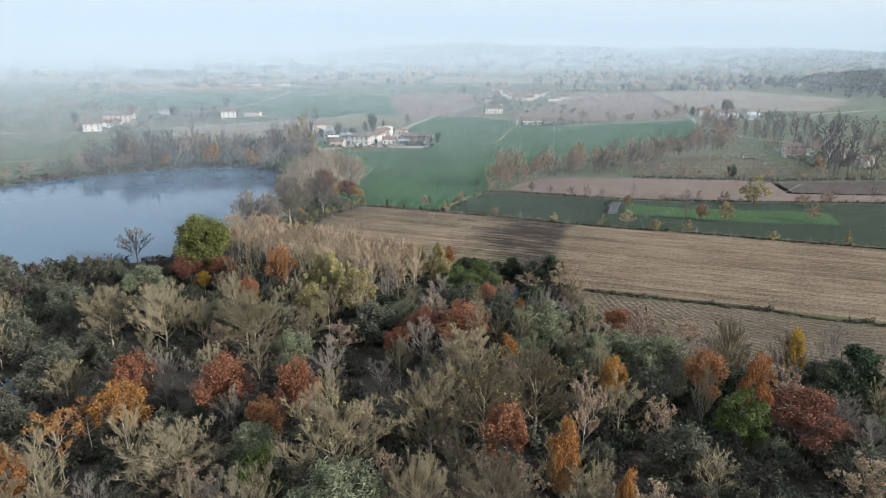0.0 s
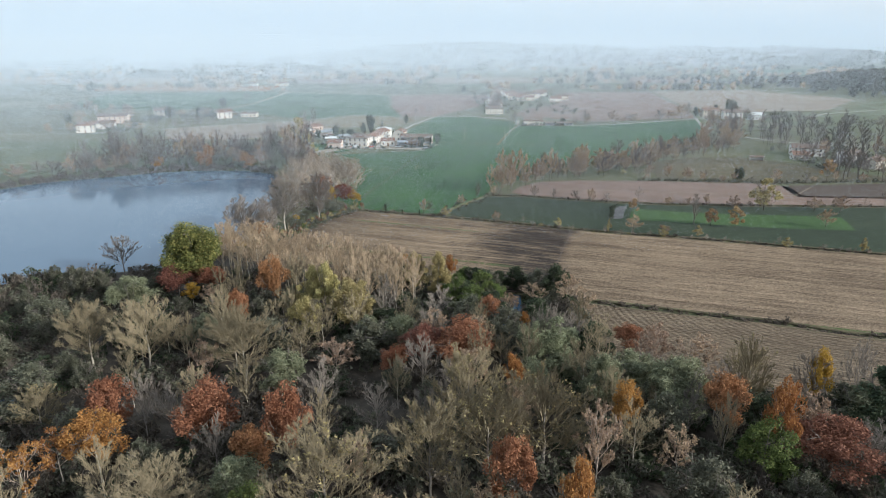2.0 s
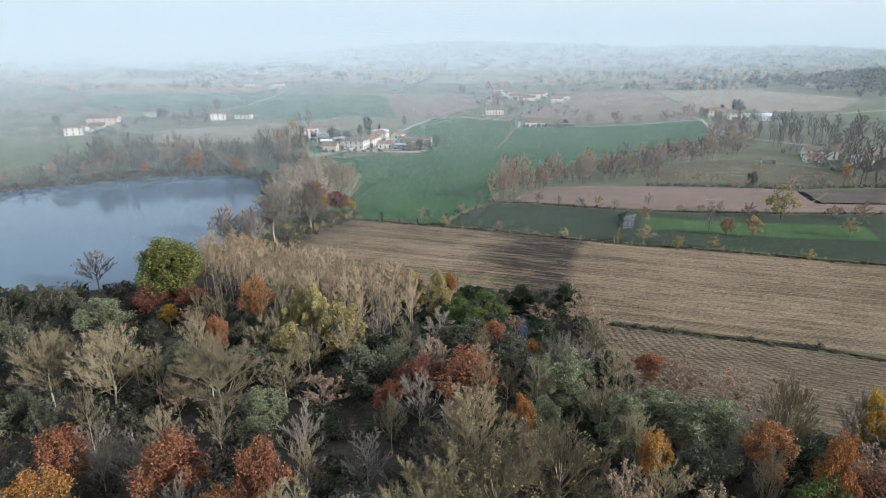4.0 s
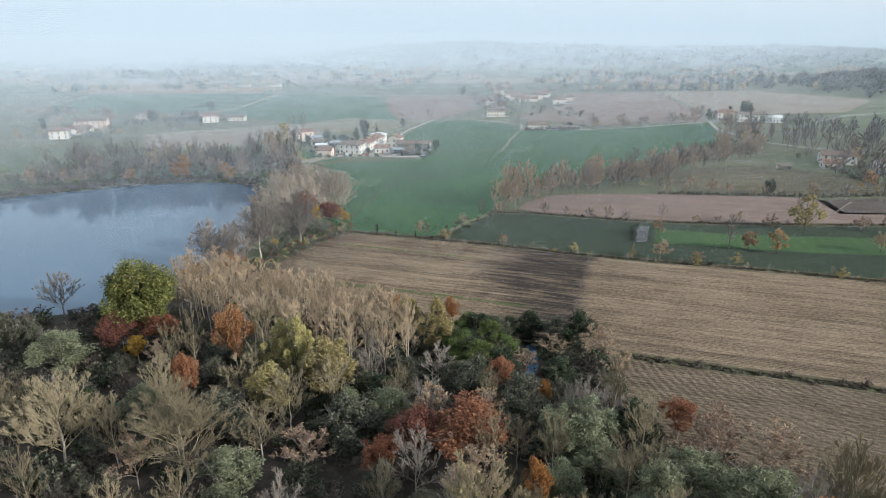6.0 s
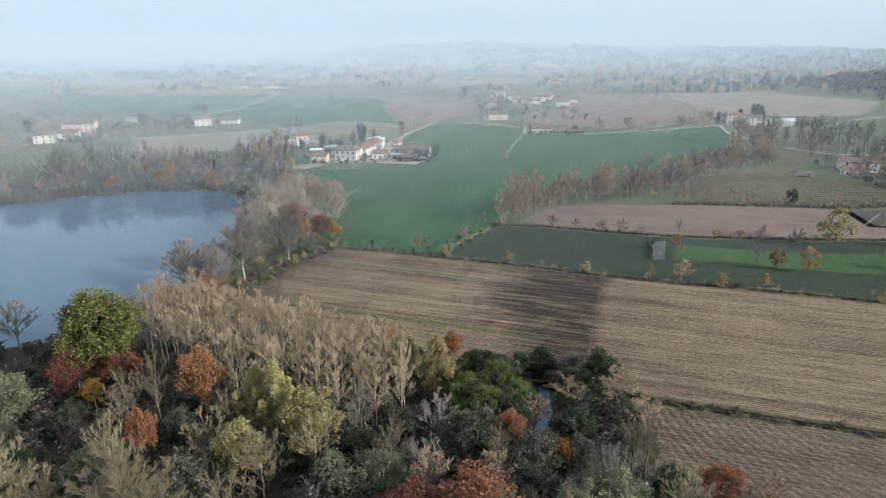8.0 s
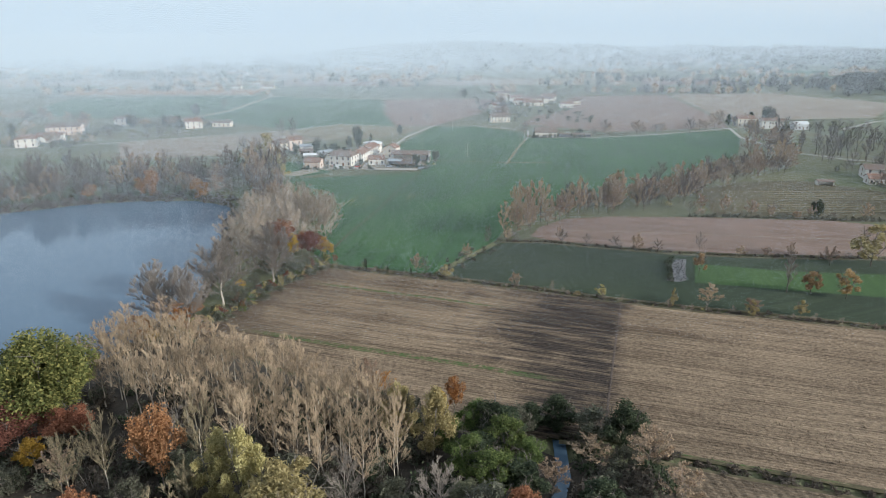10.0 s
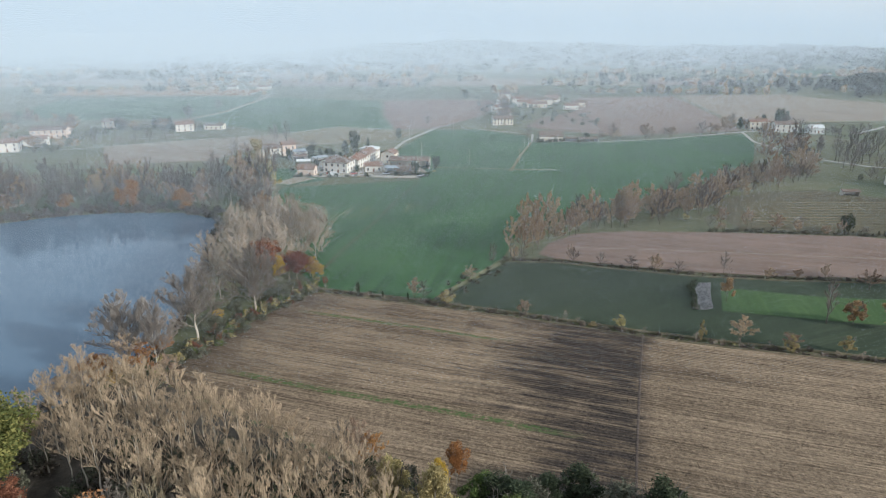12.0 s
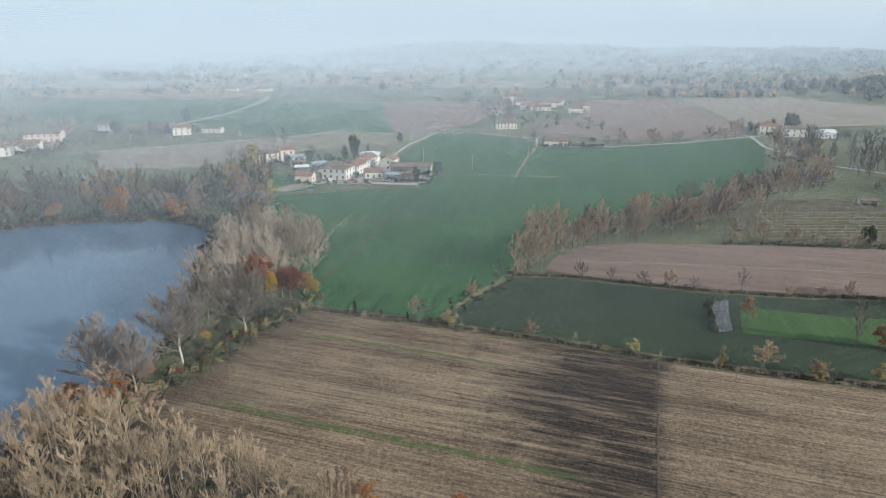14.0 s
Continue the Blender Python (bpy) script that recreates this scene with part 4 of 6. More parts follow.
for _o, _ns in (("poplar_tree", "bare_poplar bare_yellow slim_poplar far_column"), ("willow_tree", "grey_willow gold_willow"), ("birch_tree", "birch_tree"), ("sapling", "sapling"), ("autumn_tree", "rust_tree red_tree orange_tree yellow_tree brown_tree"),
                ("bare_tree", "bare_grey brush_bare bank_bare wood_grey wood_olive lake_tree"), ("hedgerow_tree", "far_bare"), ("russet_tree", "far_russet"), ("field_tree", "far_green far_orange far_yellow far_gold"), ("ivy_tree", "dark_tree")):
    for _n in _ns.split():
        KINDS[_n]["object"] = _o

# the wood's marked trees: kind, x, y, height, width
HEROES = [("bare_poplar", -72, 151, 20.5, 16), ("bare_poplar", -87, 153, 19, 15), ("bare_poplar", -47.5, 147, 19.5, 19), ("rust_tree", -45, 115.5, 18, 9.5), ("orange_tree", -63.5, 110, 16, 9.5),
          ("rust_tree", -66.5, 122, 15.5, 7.5), ("lime_tree", -81.5, 207, 22, 15), ("grey_willow", -92, 186, 12.5, 11), ("red_tree", -83, 198, 11.5, 11), ("rust_tree", -73, 199, 11, 8),
          ("yellow_tree", -77, 193, 8, 5), ("gold_willow", -37, 168, 13, 8), ("gold_willow", -38, 182, 17, 6.5), ("gold_willow", -33.5, 180, 18.5, 6.5), ("gold_willow", -25, 175, 18, 8.5)]
HEROES += [("rust_tree", -49.7, 186, 14.5, 6.5), ("rust_tree", -55.6, 169.6, 13.5, 6), ("red_tree", -5, 151, 13, 9), ("rust_tree", -12, 147, 12.5, 7), ("grey_willow", -11, 163, 10.5, 9),
           ("rust_tree", 5, 150, 11, 12), ("bare_yellow", 5, 126, 19, 16), ("bare_yellow", -2.5, 107, 20.5, 16), ("bare_yellow", 8, 109, 20.8, 17), ("bare_yellow", 19, 114, 20.5, 17), ("bare_yellow", -19.5, 97, 22, 18),
           ("brown_tree", 27, 106, 20, 8), ("orange_tree", 35.5, 119, 17, 5), ("dark_tree", 35.4, 199, 11, 8), ("dark_tree", 24, 207, 9, 7), ("grey_willow", 22, 151, 14, 7), ("grey_willow", 27, 153, 16, 8), ("bare_grey", 24, 153, 17.5, 8)]
HEROES += [("grey_willow", 28, 146, 12, 9), ("orange_tree", 15.5, 136, 13.5, 4.5), ("grey_willow", 34, 130.5, 16, 10), ("brown_tree", 49, 146, 15, 9), ("bare_yellow", 65.6, 132, 18.5, 9),
           ("bare_grey", 78, 130, 17.5, 9), ("yellow_tree", 78.5, 129, 18.5, 4), ("orange_tree", 62, 111.5, 18.8, 5.5), ("green_tree", 59, 110, 14.5, 9), ("red_tree", 71, 109, 16.5, 13),
           ("grey_willow", 49, 127.7, 19, 9), ("rust_tree", 56, 121, 15, 9), ("grey_willow", -35.2, 101, 17, 8), ("rust_tree", -34.6, 110.5, 15.5, 8), ("rust_tree", -28.6, 112, 15.5, 6)]
HEROES += [("bare_grey", -112, 222, 14, 13), ("birch_tree", -71, 100.6, 15.8, 9), ("birch_tree", -69.4, 108, 13.5, 9), ("bare_poplar", -48, 97, 14, 16), ("green_tree", -32, 92, 13.5, 8),
           ("rust_tree", 11.3, 97.7, 16.5, 8.5), ("orange_tree", 19.5, 87, 18.5, 9), ("grey_willow", -17, 84, 15.5, 16), ("bare_poplar", -3.8, 84.5, 19, 10), ("bare_poplar", 8.5, 84, 17, 11),
           ("orange_tree", 27, 78, 21.5, 6), ("bare_poplar", 23.5, 82, 17, 11), ("rust_tree", 40, 79, 16.5, 8), ("brown_tree", 71, 89, 14, 11), ("orange_tree", -73, 88, 15, 8)]
HEROES += [("dark_tree", 90, 123, 16, 10), ("grey_willow", 85, 124, 14, 8), ("bare_grey", 91, 135, 16.5, 12), ("green_tree", 9, 186, 9.5, 7), ("dark_tree", 12.3, 201, 11, 7), ("green_tree", 4, 190, 11, 7),
           ("gold_willow", -2, 196, 14.5, 7), ("orange_tree", 2.4, 210, 9, 6), ("grey_willow", -64, 166, 12, 9), ("orange_tree", 22, 170, 9, 5), ("brown_tree", 38, 191, 8, 8), ("yellow_tree", 27, 160, 13, 5),
           ("rust_tree", 13, 175, 9, 5), ("brown_tree", 52, 153, 12, 8), ("brown_tree", 60, 146, 13, 9), ("rust_tree", 48, 160, 8, 8), ("bare_grey", 27, 156, 16, 8), ("green_tree", 16, 193, 7, 6),
           ("dark_tree", -16, 172, 8, 8), ("brown_tree", 98, 118, 14, 10), ("brush_tree", 45, 101, 12, 10), ("bare_yellow", -84, 126, 12, 10), ("grey_willow", 20, 139, 11, 8), ("grey_willow", 42, 138, 14, 9)]
# the bushy edge between the wood and the stubble field
HEROES += [("bare_grey", -19, 216, 13, 6), ("brown_tree", -16, 214.5, 12, 5), ("dark_tree", -13, 211, 8, 5), ("green_tree", 6, 204, 9, 6), ("dark_tree", 9, 203, 9, 6), ("brush_tree", 15, 202.5, 8, 6), ("dark_tree", 18.5, 206, 8, 5.5),
           ("yellow_tree", -1, 206, 8, 5), ("brush_tree", -8, 207, 9, 6), ("brush_tree", 30, 200.5, 7, 6), ("green_tree", 12, 196, 10, 7), ("brown_tree", 28, 194, 7, 6), ("dark_tree", 7, 193, 8, 6), ("green_tree", 1, 199, 8, 6), ("gold_willow", -9, 200, 12, 6),
           ("brush_tree", 34, 193, 6, 6), ("brown_tree", 41, 182, 7, 7), ("brush_tree", 38, 173, 8, 7), ("brush_tree", 8, 176, 8, 7), ("grey_willow", 4, 182, 8, 7), ("brown_tree", 20, 188, 8, 6), ("dark_tree", 27, 181, 9, 6), ("brush_tree", 26, 172, 8, 7), ("brush_tree", 20.5, 175, 7, 6), ("brush_bare", 13, 178, 8, 7), ("brush_tree", 17, 168, 8, 7), ("dark_tree", 14, 185, 8, 6)]
for name, x, y, h, w in HEROES:
    plant(name, x, y, h, w)
taken = [(x, y, w) for _, x, y, _, w in HEROES]

# plantation poplars between the lake and the stubble field
r = np.random.default_rng(5)
for x in np.arange(-78, -5, 4.6):
    lim = np.interp(x, [-78, -74, -18, -5], [240, 243, 211, 201])
    for k in range(6):
        y = lim - 2.5 - k * 5.0 + r.normal(0, 0.7)
        low = np.interp(x, [-78, -60, -40, -20, -5], [213, 197, 193, 184, 182])
        if y > low and not bool(inside(LAKE, x, y)):
            plant("slim_poplar", x + r.normal(0, 0.8), y, r.uniform(16.5, 20.5) * np.interp(y, [185, 245], [1.02, 0.86]), r.uniform(6.2, 8.8))
            taken.append((x, y, 6))

# the rest of the wood
r = np.random.default_rng(11)
FILL = ["brush_tree"] * 6 + ["brush_bare"] * 8 + ["brown_tree"] * 3 + ["dark_tree"] + ["grey_willow"] * 2 + ["wood_grey"] * 6 + ["wood_olive"] * 6
count = 0
for _ in range(6000):
    x, y = r.uniform(-165, 128), r.uniform(58, 214)
    w = r.uniform(6, 9)
    if count >= 330 or abs(x) > 0.74 * y + 32 or not bool(inside(FOREST, x, y)) or away(FOREST, x, y) < 3 or away(CREEK, x, y, False) < 3.6 or bool(inside(POOL, x, y)):
        continue
    if x > -78 and y > np.interp(x, [-78, -60, -40, -20, -5, 40], [213, 197, 193, 184, 182, 175]):
        continue
    if any((x - a) ** 2 + (y - b) ** 2 < (0.30 * (w + c)) ** 2 for a, b, c in taken):
        continue
    name = ("brush_tree", "brush_bare")[int(r.integers(2))] if (x < -80 and r.uniform() < 0.85) else FILL[int(r.integers(len(FILL)))]
    plant(name, x, y, r.uniform(12, 17) if name.startswith("wood") else r.uniform(9, 13.5) if not name.startswith("brush") else r.uniform(6, 10), w * (1.25 if name.startswith("wood") else 1))
    taken.append((x, y, w))
    count += 1

# ---------------------------------------------------------------- undergrowth and hedges, too many to count
def bush(gen, n_leaf, n_twig, size=0.34, tall=1.0):
    """One unit bush, about 2 m wide and 2 m high: twigs and leaf sprays."""
    az, out = gen.uniform(0, 6.28, n_twig), gen.uniform(0, 0.5, n_twig)
    P = np.stack([np.cos(az) * out, np.sin(az) * out, gen.uniform(-0.1, 0.6, n_twig)], 1)
    D = np.stack([np.cos(az) * gen.uniform(0.1, 0.7, n_twig), np.sin(az) * gen.uniform(0.1, 0.7, n_twig), gen.uniform(0.6, 1.5, n_twig) * tall], 1)
    d = gen.normal(size=(n_leaf, 3))
    d /= np.linalg.norm(d, axis=1, keepdims=True)
    Q = d * (0.7, 0.7, 0.75) * gen.uniform(0.5, 1.1, (n_leaf, 1)) + (0, 0, 0.95)
    Q += 0.3 * np.sin(Q[:, ::-1] * 5)
    return spikes(P, D, 0.035), leaves(Q, size, gen)


def brush_stuff(name, spots, sizes, talls, leaf, twig, n_leaf, n_twig, label, seed=1, leaf_size=0.34):
    """Many bushes joined into one mass, with a mesh for the twigs and one for the leaves."""
    gen = np.random.default_rng(seed)
    forms = [bush(gen, n_leaf, n_twig, leaf_size) for _ in range(5)]
    tw, lf = [], []
    for (x, y), s, t in zip(spots, sizes, talls):
        a = gen.uniform(0, 6.28)
        m = np.array([[math.cos(a) * s, -math.sin(a) * s, 0], [math.sin(a) * s, math.cos(a) * s, 0], [0, 0, t]])
        at = np.array([x, y, float(height(x, y)) - 0.1])
        f = forms[int(gen.integers(5))]
        tw.append((f[0][0] @ m.T + at, f[0][1]))
        lf.append((f[1][0] @ m.T + at, f[1][1]))
    ob = new(name, mesh_of(name, *joined(lf), leaf))
    tagged(ob, label, "undergrowth", kind="stuff")
    if n_twig:
        part("twigs", mesh_of("twigs", *joined(tw), twig), None, ob)
    return ob


r = np.random.default_rng(31)
spots = [[], [], []]
while sum(map(len, spots)) < 1300:
    x, y = r.uniform(-172, 132), r.uniform(52, 222)
    if abs(x) < 0.74 * y + 32 and y > 66 and bool(inside(FOREST, x, y)) and away(CREEK, x, y, False) > 2.6 and not bool(inside(POOL, x, y)) and not bool(inside(LAKE, x, y)):
        spots[int(r.choice(3, p=[0.45, 0.35, 0.2]))].append((x, y))
for s, (nm, leaf, twig, lab) in zip(spots, (("undergrowth", L_BRUSH, T_DARK, "tangled olive-brown undergrowth covering the wood's floor"),
                                            ("undergrowth", L_BRUSH_BROWN, T_DARK, "dry brown brambles and leafless shrubs in the wood"),
                                            ("undergrowth", L_DARK, T_DARK, "dark green ivy and brambles in the wood"))):
    brush_stuff(nm, s, r.uniform(1.9, 3.8, len(s)), r.uniform(1.2, 2.9, len(s)), leaf, twig, 260, 40, lab, len(s), 0.17)


def along(line, step, gen, spread=0.8):
    pts = np.array(line, float)
    seg = np.linalg.norm(np.diff(pts, axis=0), axis=1)
    at = np.concatenate([[0], np.cumsum(seg)])
    d = np.arange(0, at[-1], step) + gen.uniform(-0.4, 0.4, len(np.arange(0, at[-1], step))) * step
    xy = np.stack([np.interp(d, at, pts[:, 0]), np.interp(d, at, pts[:, 1])], 1)
    return xy + gen.normal(0, spread, xy.shape)


r = np.random.default_rng(41)
for line, step, tall, leaf, lab in ((DITCH_FAR, 1.3, 0.7, L_BRUSH_BROWN, "low dry reeds and brambles along the ditch"), (DITCH_NEAR, 1.0, 0.85, L_BRUSH_BROWN, "low dark brambles along the near ditch"),
                                    (DITCH_RIGHT, 1.4, 0.8, L_BRUSH_BROWN, "brown brambles along the ditch"), (DITCH_DIAG, 1.2, 0.6, L_BRUSH, "reeds along the cross ditch"),
                                    ([(112, 371), (150, 368), (190, 362), (262, 366)], 1.6, 1.2, L_BRUSH, "low hedge between the fields"),
                                    ([(-72, 252), (-64, 270), (-55, 288), (-43, 307)], 0.55, 1.1, L_BRUSH, "bushy grassy lake bank")):
    pts = along(line, step, r, 0.8 if len(line) != 4 or line[0][0] > 0 else 2.6)
    brush_stuff("ditch_brush", pts, r.uniform(0.5, 1.4, len(pts)), r.uniform(0.4, 1.2, len(pts)) * tall, leaf, T_DARK, 90, 30, lab, 5, 0.3)
shore = along(LAKE[:17], 1.6, r, 1.2)
shore = np.array([p for p in np.concatenate([shore, along(grown(LAKE, 1.04)[9:17], 1.4, r, 3.0)]) if not bool(inside(LAKE, *p))])
brush_stuff("shore_brush", shore, r.uniform(1.2, 2.6, len(shore)), r.uniform(0.8, 2.2, len(shore)), L_BRUSH_BROWN, T_GREY, 80, 40, "brown and grey shrubs along the lake shore", 8, 0.36)
# coloured shrubs at the foot of the lakeside trees
for leaf, n, lab in ((L_WILGOLD, 26, "yellowing shrubs on the lake bank"), (L_RED, 16, "dark red shrubs on the lake bank"), (L_GREEN, 20, "green brambles on the lake bank")):
    pts = along([(-72, 253), (-64, 270), (-55, 288), (-45, 305), (-43, 316)], 66.0 / n, r, 2.0)
    brush_stuff("bank_shrubs", pts, r.uniform(0.8, 1.8, len(pts)), r.uniform(0.6, 1.5, len(pts)), leaf, T_DARK, 150, 30, lab, 6, 0.22)
# clods left on the turned soil
gen = np.random.default_rng(9)
cl = gen.uniform((-70, 118), (150, 305), (42000, 2))
cl = cl[inside(grown(FIELD, 0.985), cl[:, 0], cl[:, 1]) | inside(grown(FIELD_NEAR, 0.97), cl[:, 0], cl[:, 1])]
P = np.concatenate([cl, np.full((len(cl), 1), 0.06)], 1)
D = gen.normal(0, 0.12, P.shape) + (0, 0, 0.17)
v_, f_ = spikes(P, D * gen.uniform(0.5, 1.5, (len(P), 1)), gen.uniform(0.07, 0.2, len(P)))
tagged(new("stubble_clods", mesh_of("stubble_clods", v_, f_, M_SOIL)), "clods and straw stubs scattered over the stubble field", "clods", kind="stuff")

# ---------------------------------------------------------------- trees by the lake and along the ditches
LAKESIDE = [("lake_tree", -81, 261, 20.5, 17), ("lake_tree", -71.5, 256, 18.5, 12), ("lake_tree", -67, 272, 21.5, 18), ("lake_tree", -55.5, 288, 21.5, 15), ("bank_bare", -76, 312, 19, 13), ("bank_bare", -68, 320, 20, 14), ("bank_bare", -64, 306, 19, 13),
            ("bank_bare", -59, 328, 21, 15), ("bank_bare", -50, 330, 21, 15), ("bank_bare", -54, 341, 21, 14), ("bank_bare", -64, 338, 20, 14), ("bank_bare", -73, 334, 19, 14), ("bank_bare", -58, 352, 20, 14), ("bank_bare", -68, 352, 20, 14), ("bank_bare", -79, 346, 18, 13),
            ("bank_bare", -62, 366, 19, 13), ("bank_bare", -74, 364, 18, 13), ("bank_bare", -46, 345, 18, 12), ("bank_bare", -70, 300, 19, 13), ("bank_bare", -46, 333, 17, 12), ("bank_bare", -66, 329, 21, 14), ("bank_bare", -55, 322, 19, 13), ("bank_bare", -72, 322, 20, 13), ("bank_bare", -62, 346, 21, 14), ("bank_bare", -50, 352, 18, 12), ("bank_bare", -72, 346, 19, 13), ("bank_bare", -66, 360, 19, 13), ("bank_bare", -53, 362, 16, 12), ("bank_bare", -84, 362, 16, 12), ("yellow_tree", -45.5, 319, 13, 9), ("red_tree", -48, 311, 12.5, 9.5), ("yellow_tree", -53, 308, 9, 7),
            ("rust_tree", -52, 316, 13, 8), ("yellow_tree", -42, 315, 11, 6), ("rust_tree", -58, 312, 12, 8), ("red_tree", -60, 318, 12, 8), ("brush_tree", -61, 300, 6, 7), ("brush_tree", -52, 300, 5, 6), ("brush_tree", -62, 289, 5, 5), ("brush_tree", -57, 297, 6, 7),
            ("rust_tree", -72, 262, 5, 5), ("orange_tree", -84, 252, 7, 8), ("brown_tree", -75, 249, 9, 8), ("brush_tree", -66, 278, 4, 5), ("brush_tree", -49, 305, 5, 6), ("yellow_tree", -64, 281, 4, 5), ("brown_tree", -89, 244, 7, 9), ("birch_tree", -70, 246, 11, 6), ("yellow_tree", -78, 248, 6, 5), ("brown_tree", -66, 249, 7, 6), ("birch_tree", -13, 214, 11, 5)]
for name, x, y, h, w in LAKESIDE:
    plant(name, x, y, h, w)
# the far bank
r = np.random.default_rng(61)
bank = [(-92, 430), (-105, 412), (-125, 412), (-150, 412), (-175, 408), (-200, 394), (-222, 384)]
for row in range(3):
    for x, y in along(bank, 4.6, r, 2.5):
        if not bool(inside(LAKE, x, y + row * 9)):
            plant(["far_bare", "far_bare", "far_bare", "far_russet", "brush_bare", "far_bare"][int(r.integers(6))], x, y + row * 9, r.uniform(10.5, 17) + row * 2.0, r.uniform(7, 11))
for x, y in along([(-70, 350), (-82, 375), (-90, 405), (-96, 430), (-100, 452)], 4.6, r, 4.0):
    plant(["far_bare", "far_russet", "far_bare"][int(r.integers(3))], x + 4, y, r.uniform(10, 16), r.uniform(7, 10))
for x, y in along([(-205, 400), (-240, 372), (-290, 345), (-330, 330)], 7.0, r, 4.0):
    plant(["far_bare", "far_russet"][int(r.integers(2))], x, y + 3, r.uniform(5, 10), r.uniform(6, 9))
for name, x, y, h, w in (("far_gold", -147, 408, 14, 10), ("far_gold", -177, 406, 8, 6), ("far_gold", -122, 406, 9, 6), ("far_yellow", -89, 440, 14, 9), ("far_orange", -100, 425, 11, 7), ("far_green", -108, 440, 9, 4), ("far_green", -135, 430, 12, 6)):
    plant(name, x, y, h, w)
# saplings and small trees along the ditches
for x, y in along(DITCH_FAR[:8], 1.7, r, 0.8):
    plant(("sapling", "sapling", "sapling", "sapling", "sapling", "sapling", "sapling", "sapling", "far_yellow")[int(r.integers(9))] if x > 8 else "sapling", x, y, r.uniform(1.6, 5.0), r.uniform(1.0, 2.2))
for name, x, y, h, w in (("far_russet", -9, 299, 8, 4), ("far_bare", -6, 298, 6.5, 4), ("far_yellow", 1, 296, 2.6, 2.6), ("far_russet", 9, 316, 7, 4), ("far_yellow", 12, 318, 4, 2.5), ("far_bare", 18, 330, 7.5, 3.5), ("far_green", -19, 301, 3, 1.4),
                         ("far_green", -27, 303, 4, 1.4), ("far_green", -11, 299, 3, 1.4), ("far_russet", 24, 288, 5, 4), ("far_russet", 80, 269, 6, 6), ("far_russet", 92, 266, 5, 5), ("far_yellow", 105, 263, 3, 2)):
    plant(name, x, y, h, w)
# the copse that runs from the cross ditch towards the lane
r = np.random.default_rng(71)
for x, y in along([(26, 340), (36, 347), (40, 356)], 3.0, r, 1.5):
    plant("far_russet", x, y, r.uniform(12, 17), r.uniform(5, 7))
copse = [(46, 362), (58, 373), (70, 378), (82, 384), (95, 390), (110, 394), (122, 402), (135, 422), (150, 440), (168, 450), (185, 462), (205, 470)]
for x, y in along(copse, 2.1, r, 3.4):
    plant(["far_russet", "far_bare", "far_russet", "far_russet", "far_russet", "far_bare", "far_russet", "far_russet"][int(r.integers(8))], x, y, r.uniform(8, 15), r.uniform(5.5, 8.5))
for name, x, y, h, w in (("far_yellow", 108, 388, 13, 8), ("far_russet", 80, 380, 15, 9), ("far_russet", 76, 377, 11, 7), ("far_russet", 57, 371, 11, 7), ("far_bare", 108, 404, 17, 11), ("far_russet", 96, 398, 15, 9), ("far_russet", 120, 380, 9, 6), ("far_russet", 130, 376, 9, 5), ("far_russet", 92, 386, 10, 6)):
    plant(name, x, y, h, w)
for x, y in along(DITCH_RIGHT, 9.0, r, 1.0):
    plant(["far_russet", "sapling", "far_bare"][int(r.integers(3))], x, y, r.uniform(3, 8), r.uniform(2.5, 5))
for x, y in along([(112, 371), (150, 368), (190, 362), (262, 366)], 11.0, r, 1.5):
    plant(["far_bare", "far_russet", "far_russet"][int(r.integers(3))], x, y, r.uniform(3.5, 7), r.uniform(3, 5))
for name, x, y, h, w in (("far_orange", 88, 297, 8, 4), ("far_column", 110, 281, 14, 4), ("far_orange", 117, 280, 8, 5), ("far_orange", 126, 276, 7, 4), ("far_yellow", 152, 305, 9, 7), ("far_russet", 165, 276, 9, 7), ("far_russet", 138, 306, 8, 6),
                         ("far_russet", 175, 303, 7, 7), ("far_russet", 186, 301, 6, 6), ("far_orange", 217, 367, 13, 9), ("far_bare", 150, 372, 5, 6), ("far_green", 168, 369, 6, 6), ("far_russet", 207, 520, 15, 12), ("far_bare", 215, 512, 15, 11)):
    plant(name, x, y, h, w)
for x, y in along([(205, 478), (216, 500), (230, 520), (242, 560), (246, 600)], 6.0, r, 6.0):
    plant(["far_russet", "far_bare"][int(r.integers(2))], x, y, r.uniform(10, 15), r.uniform(7, 10))
for x, y in r.uniform((238, 470), (330, 560), (34, 2)):
    plant("far_column", x, y, r.uniform(16, 24), r.uniform(4.5, 6.5))
for x, y in r.uniform((236, 395), (330, 480), (26, 2)):
    plant(["far_column", "far_bare", "far_russet"][int(r.integers(3))], x, y, r.uniform(9, 17), r.uniform(5, 9))
for x, y in r.uniform((228, 366), (256, 394), (10, 2)):
    plant("far_column", x, y, r.uniform(19, 25), r.uniform(4.5, 6))
for x, y in r.uniform((248, 520), (272, 552), (9, 2)):
    plant("far_column", x, y, r.uniform(19, 24), r.uniform(4.5, 6))
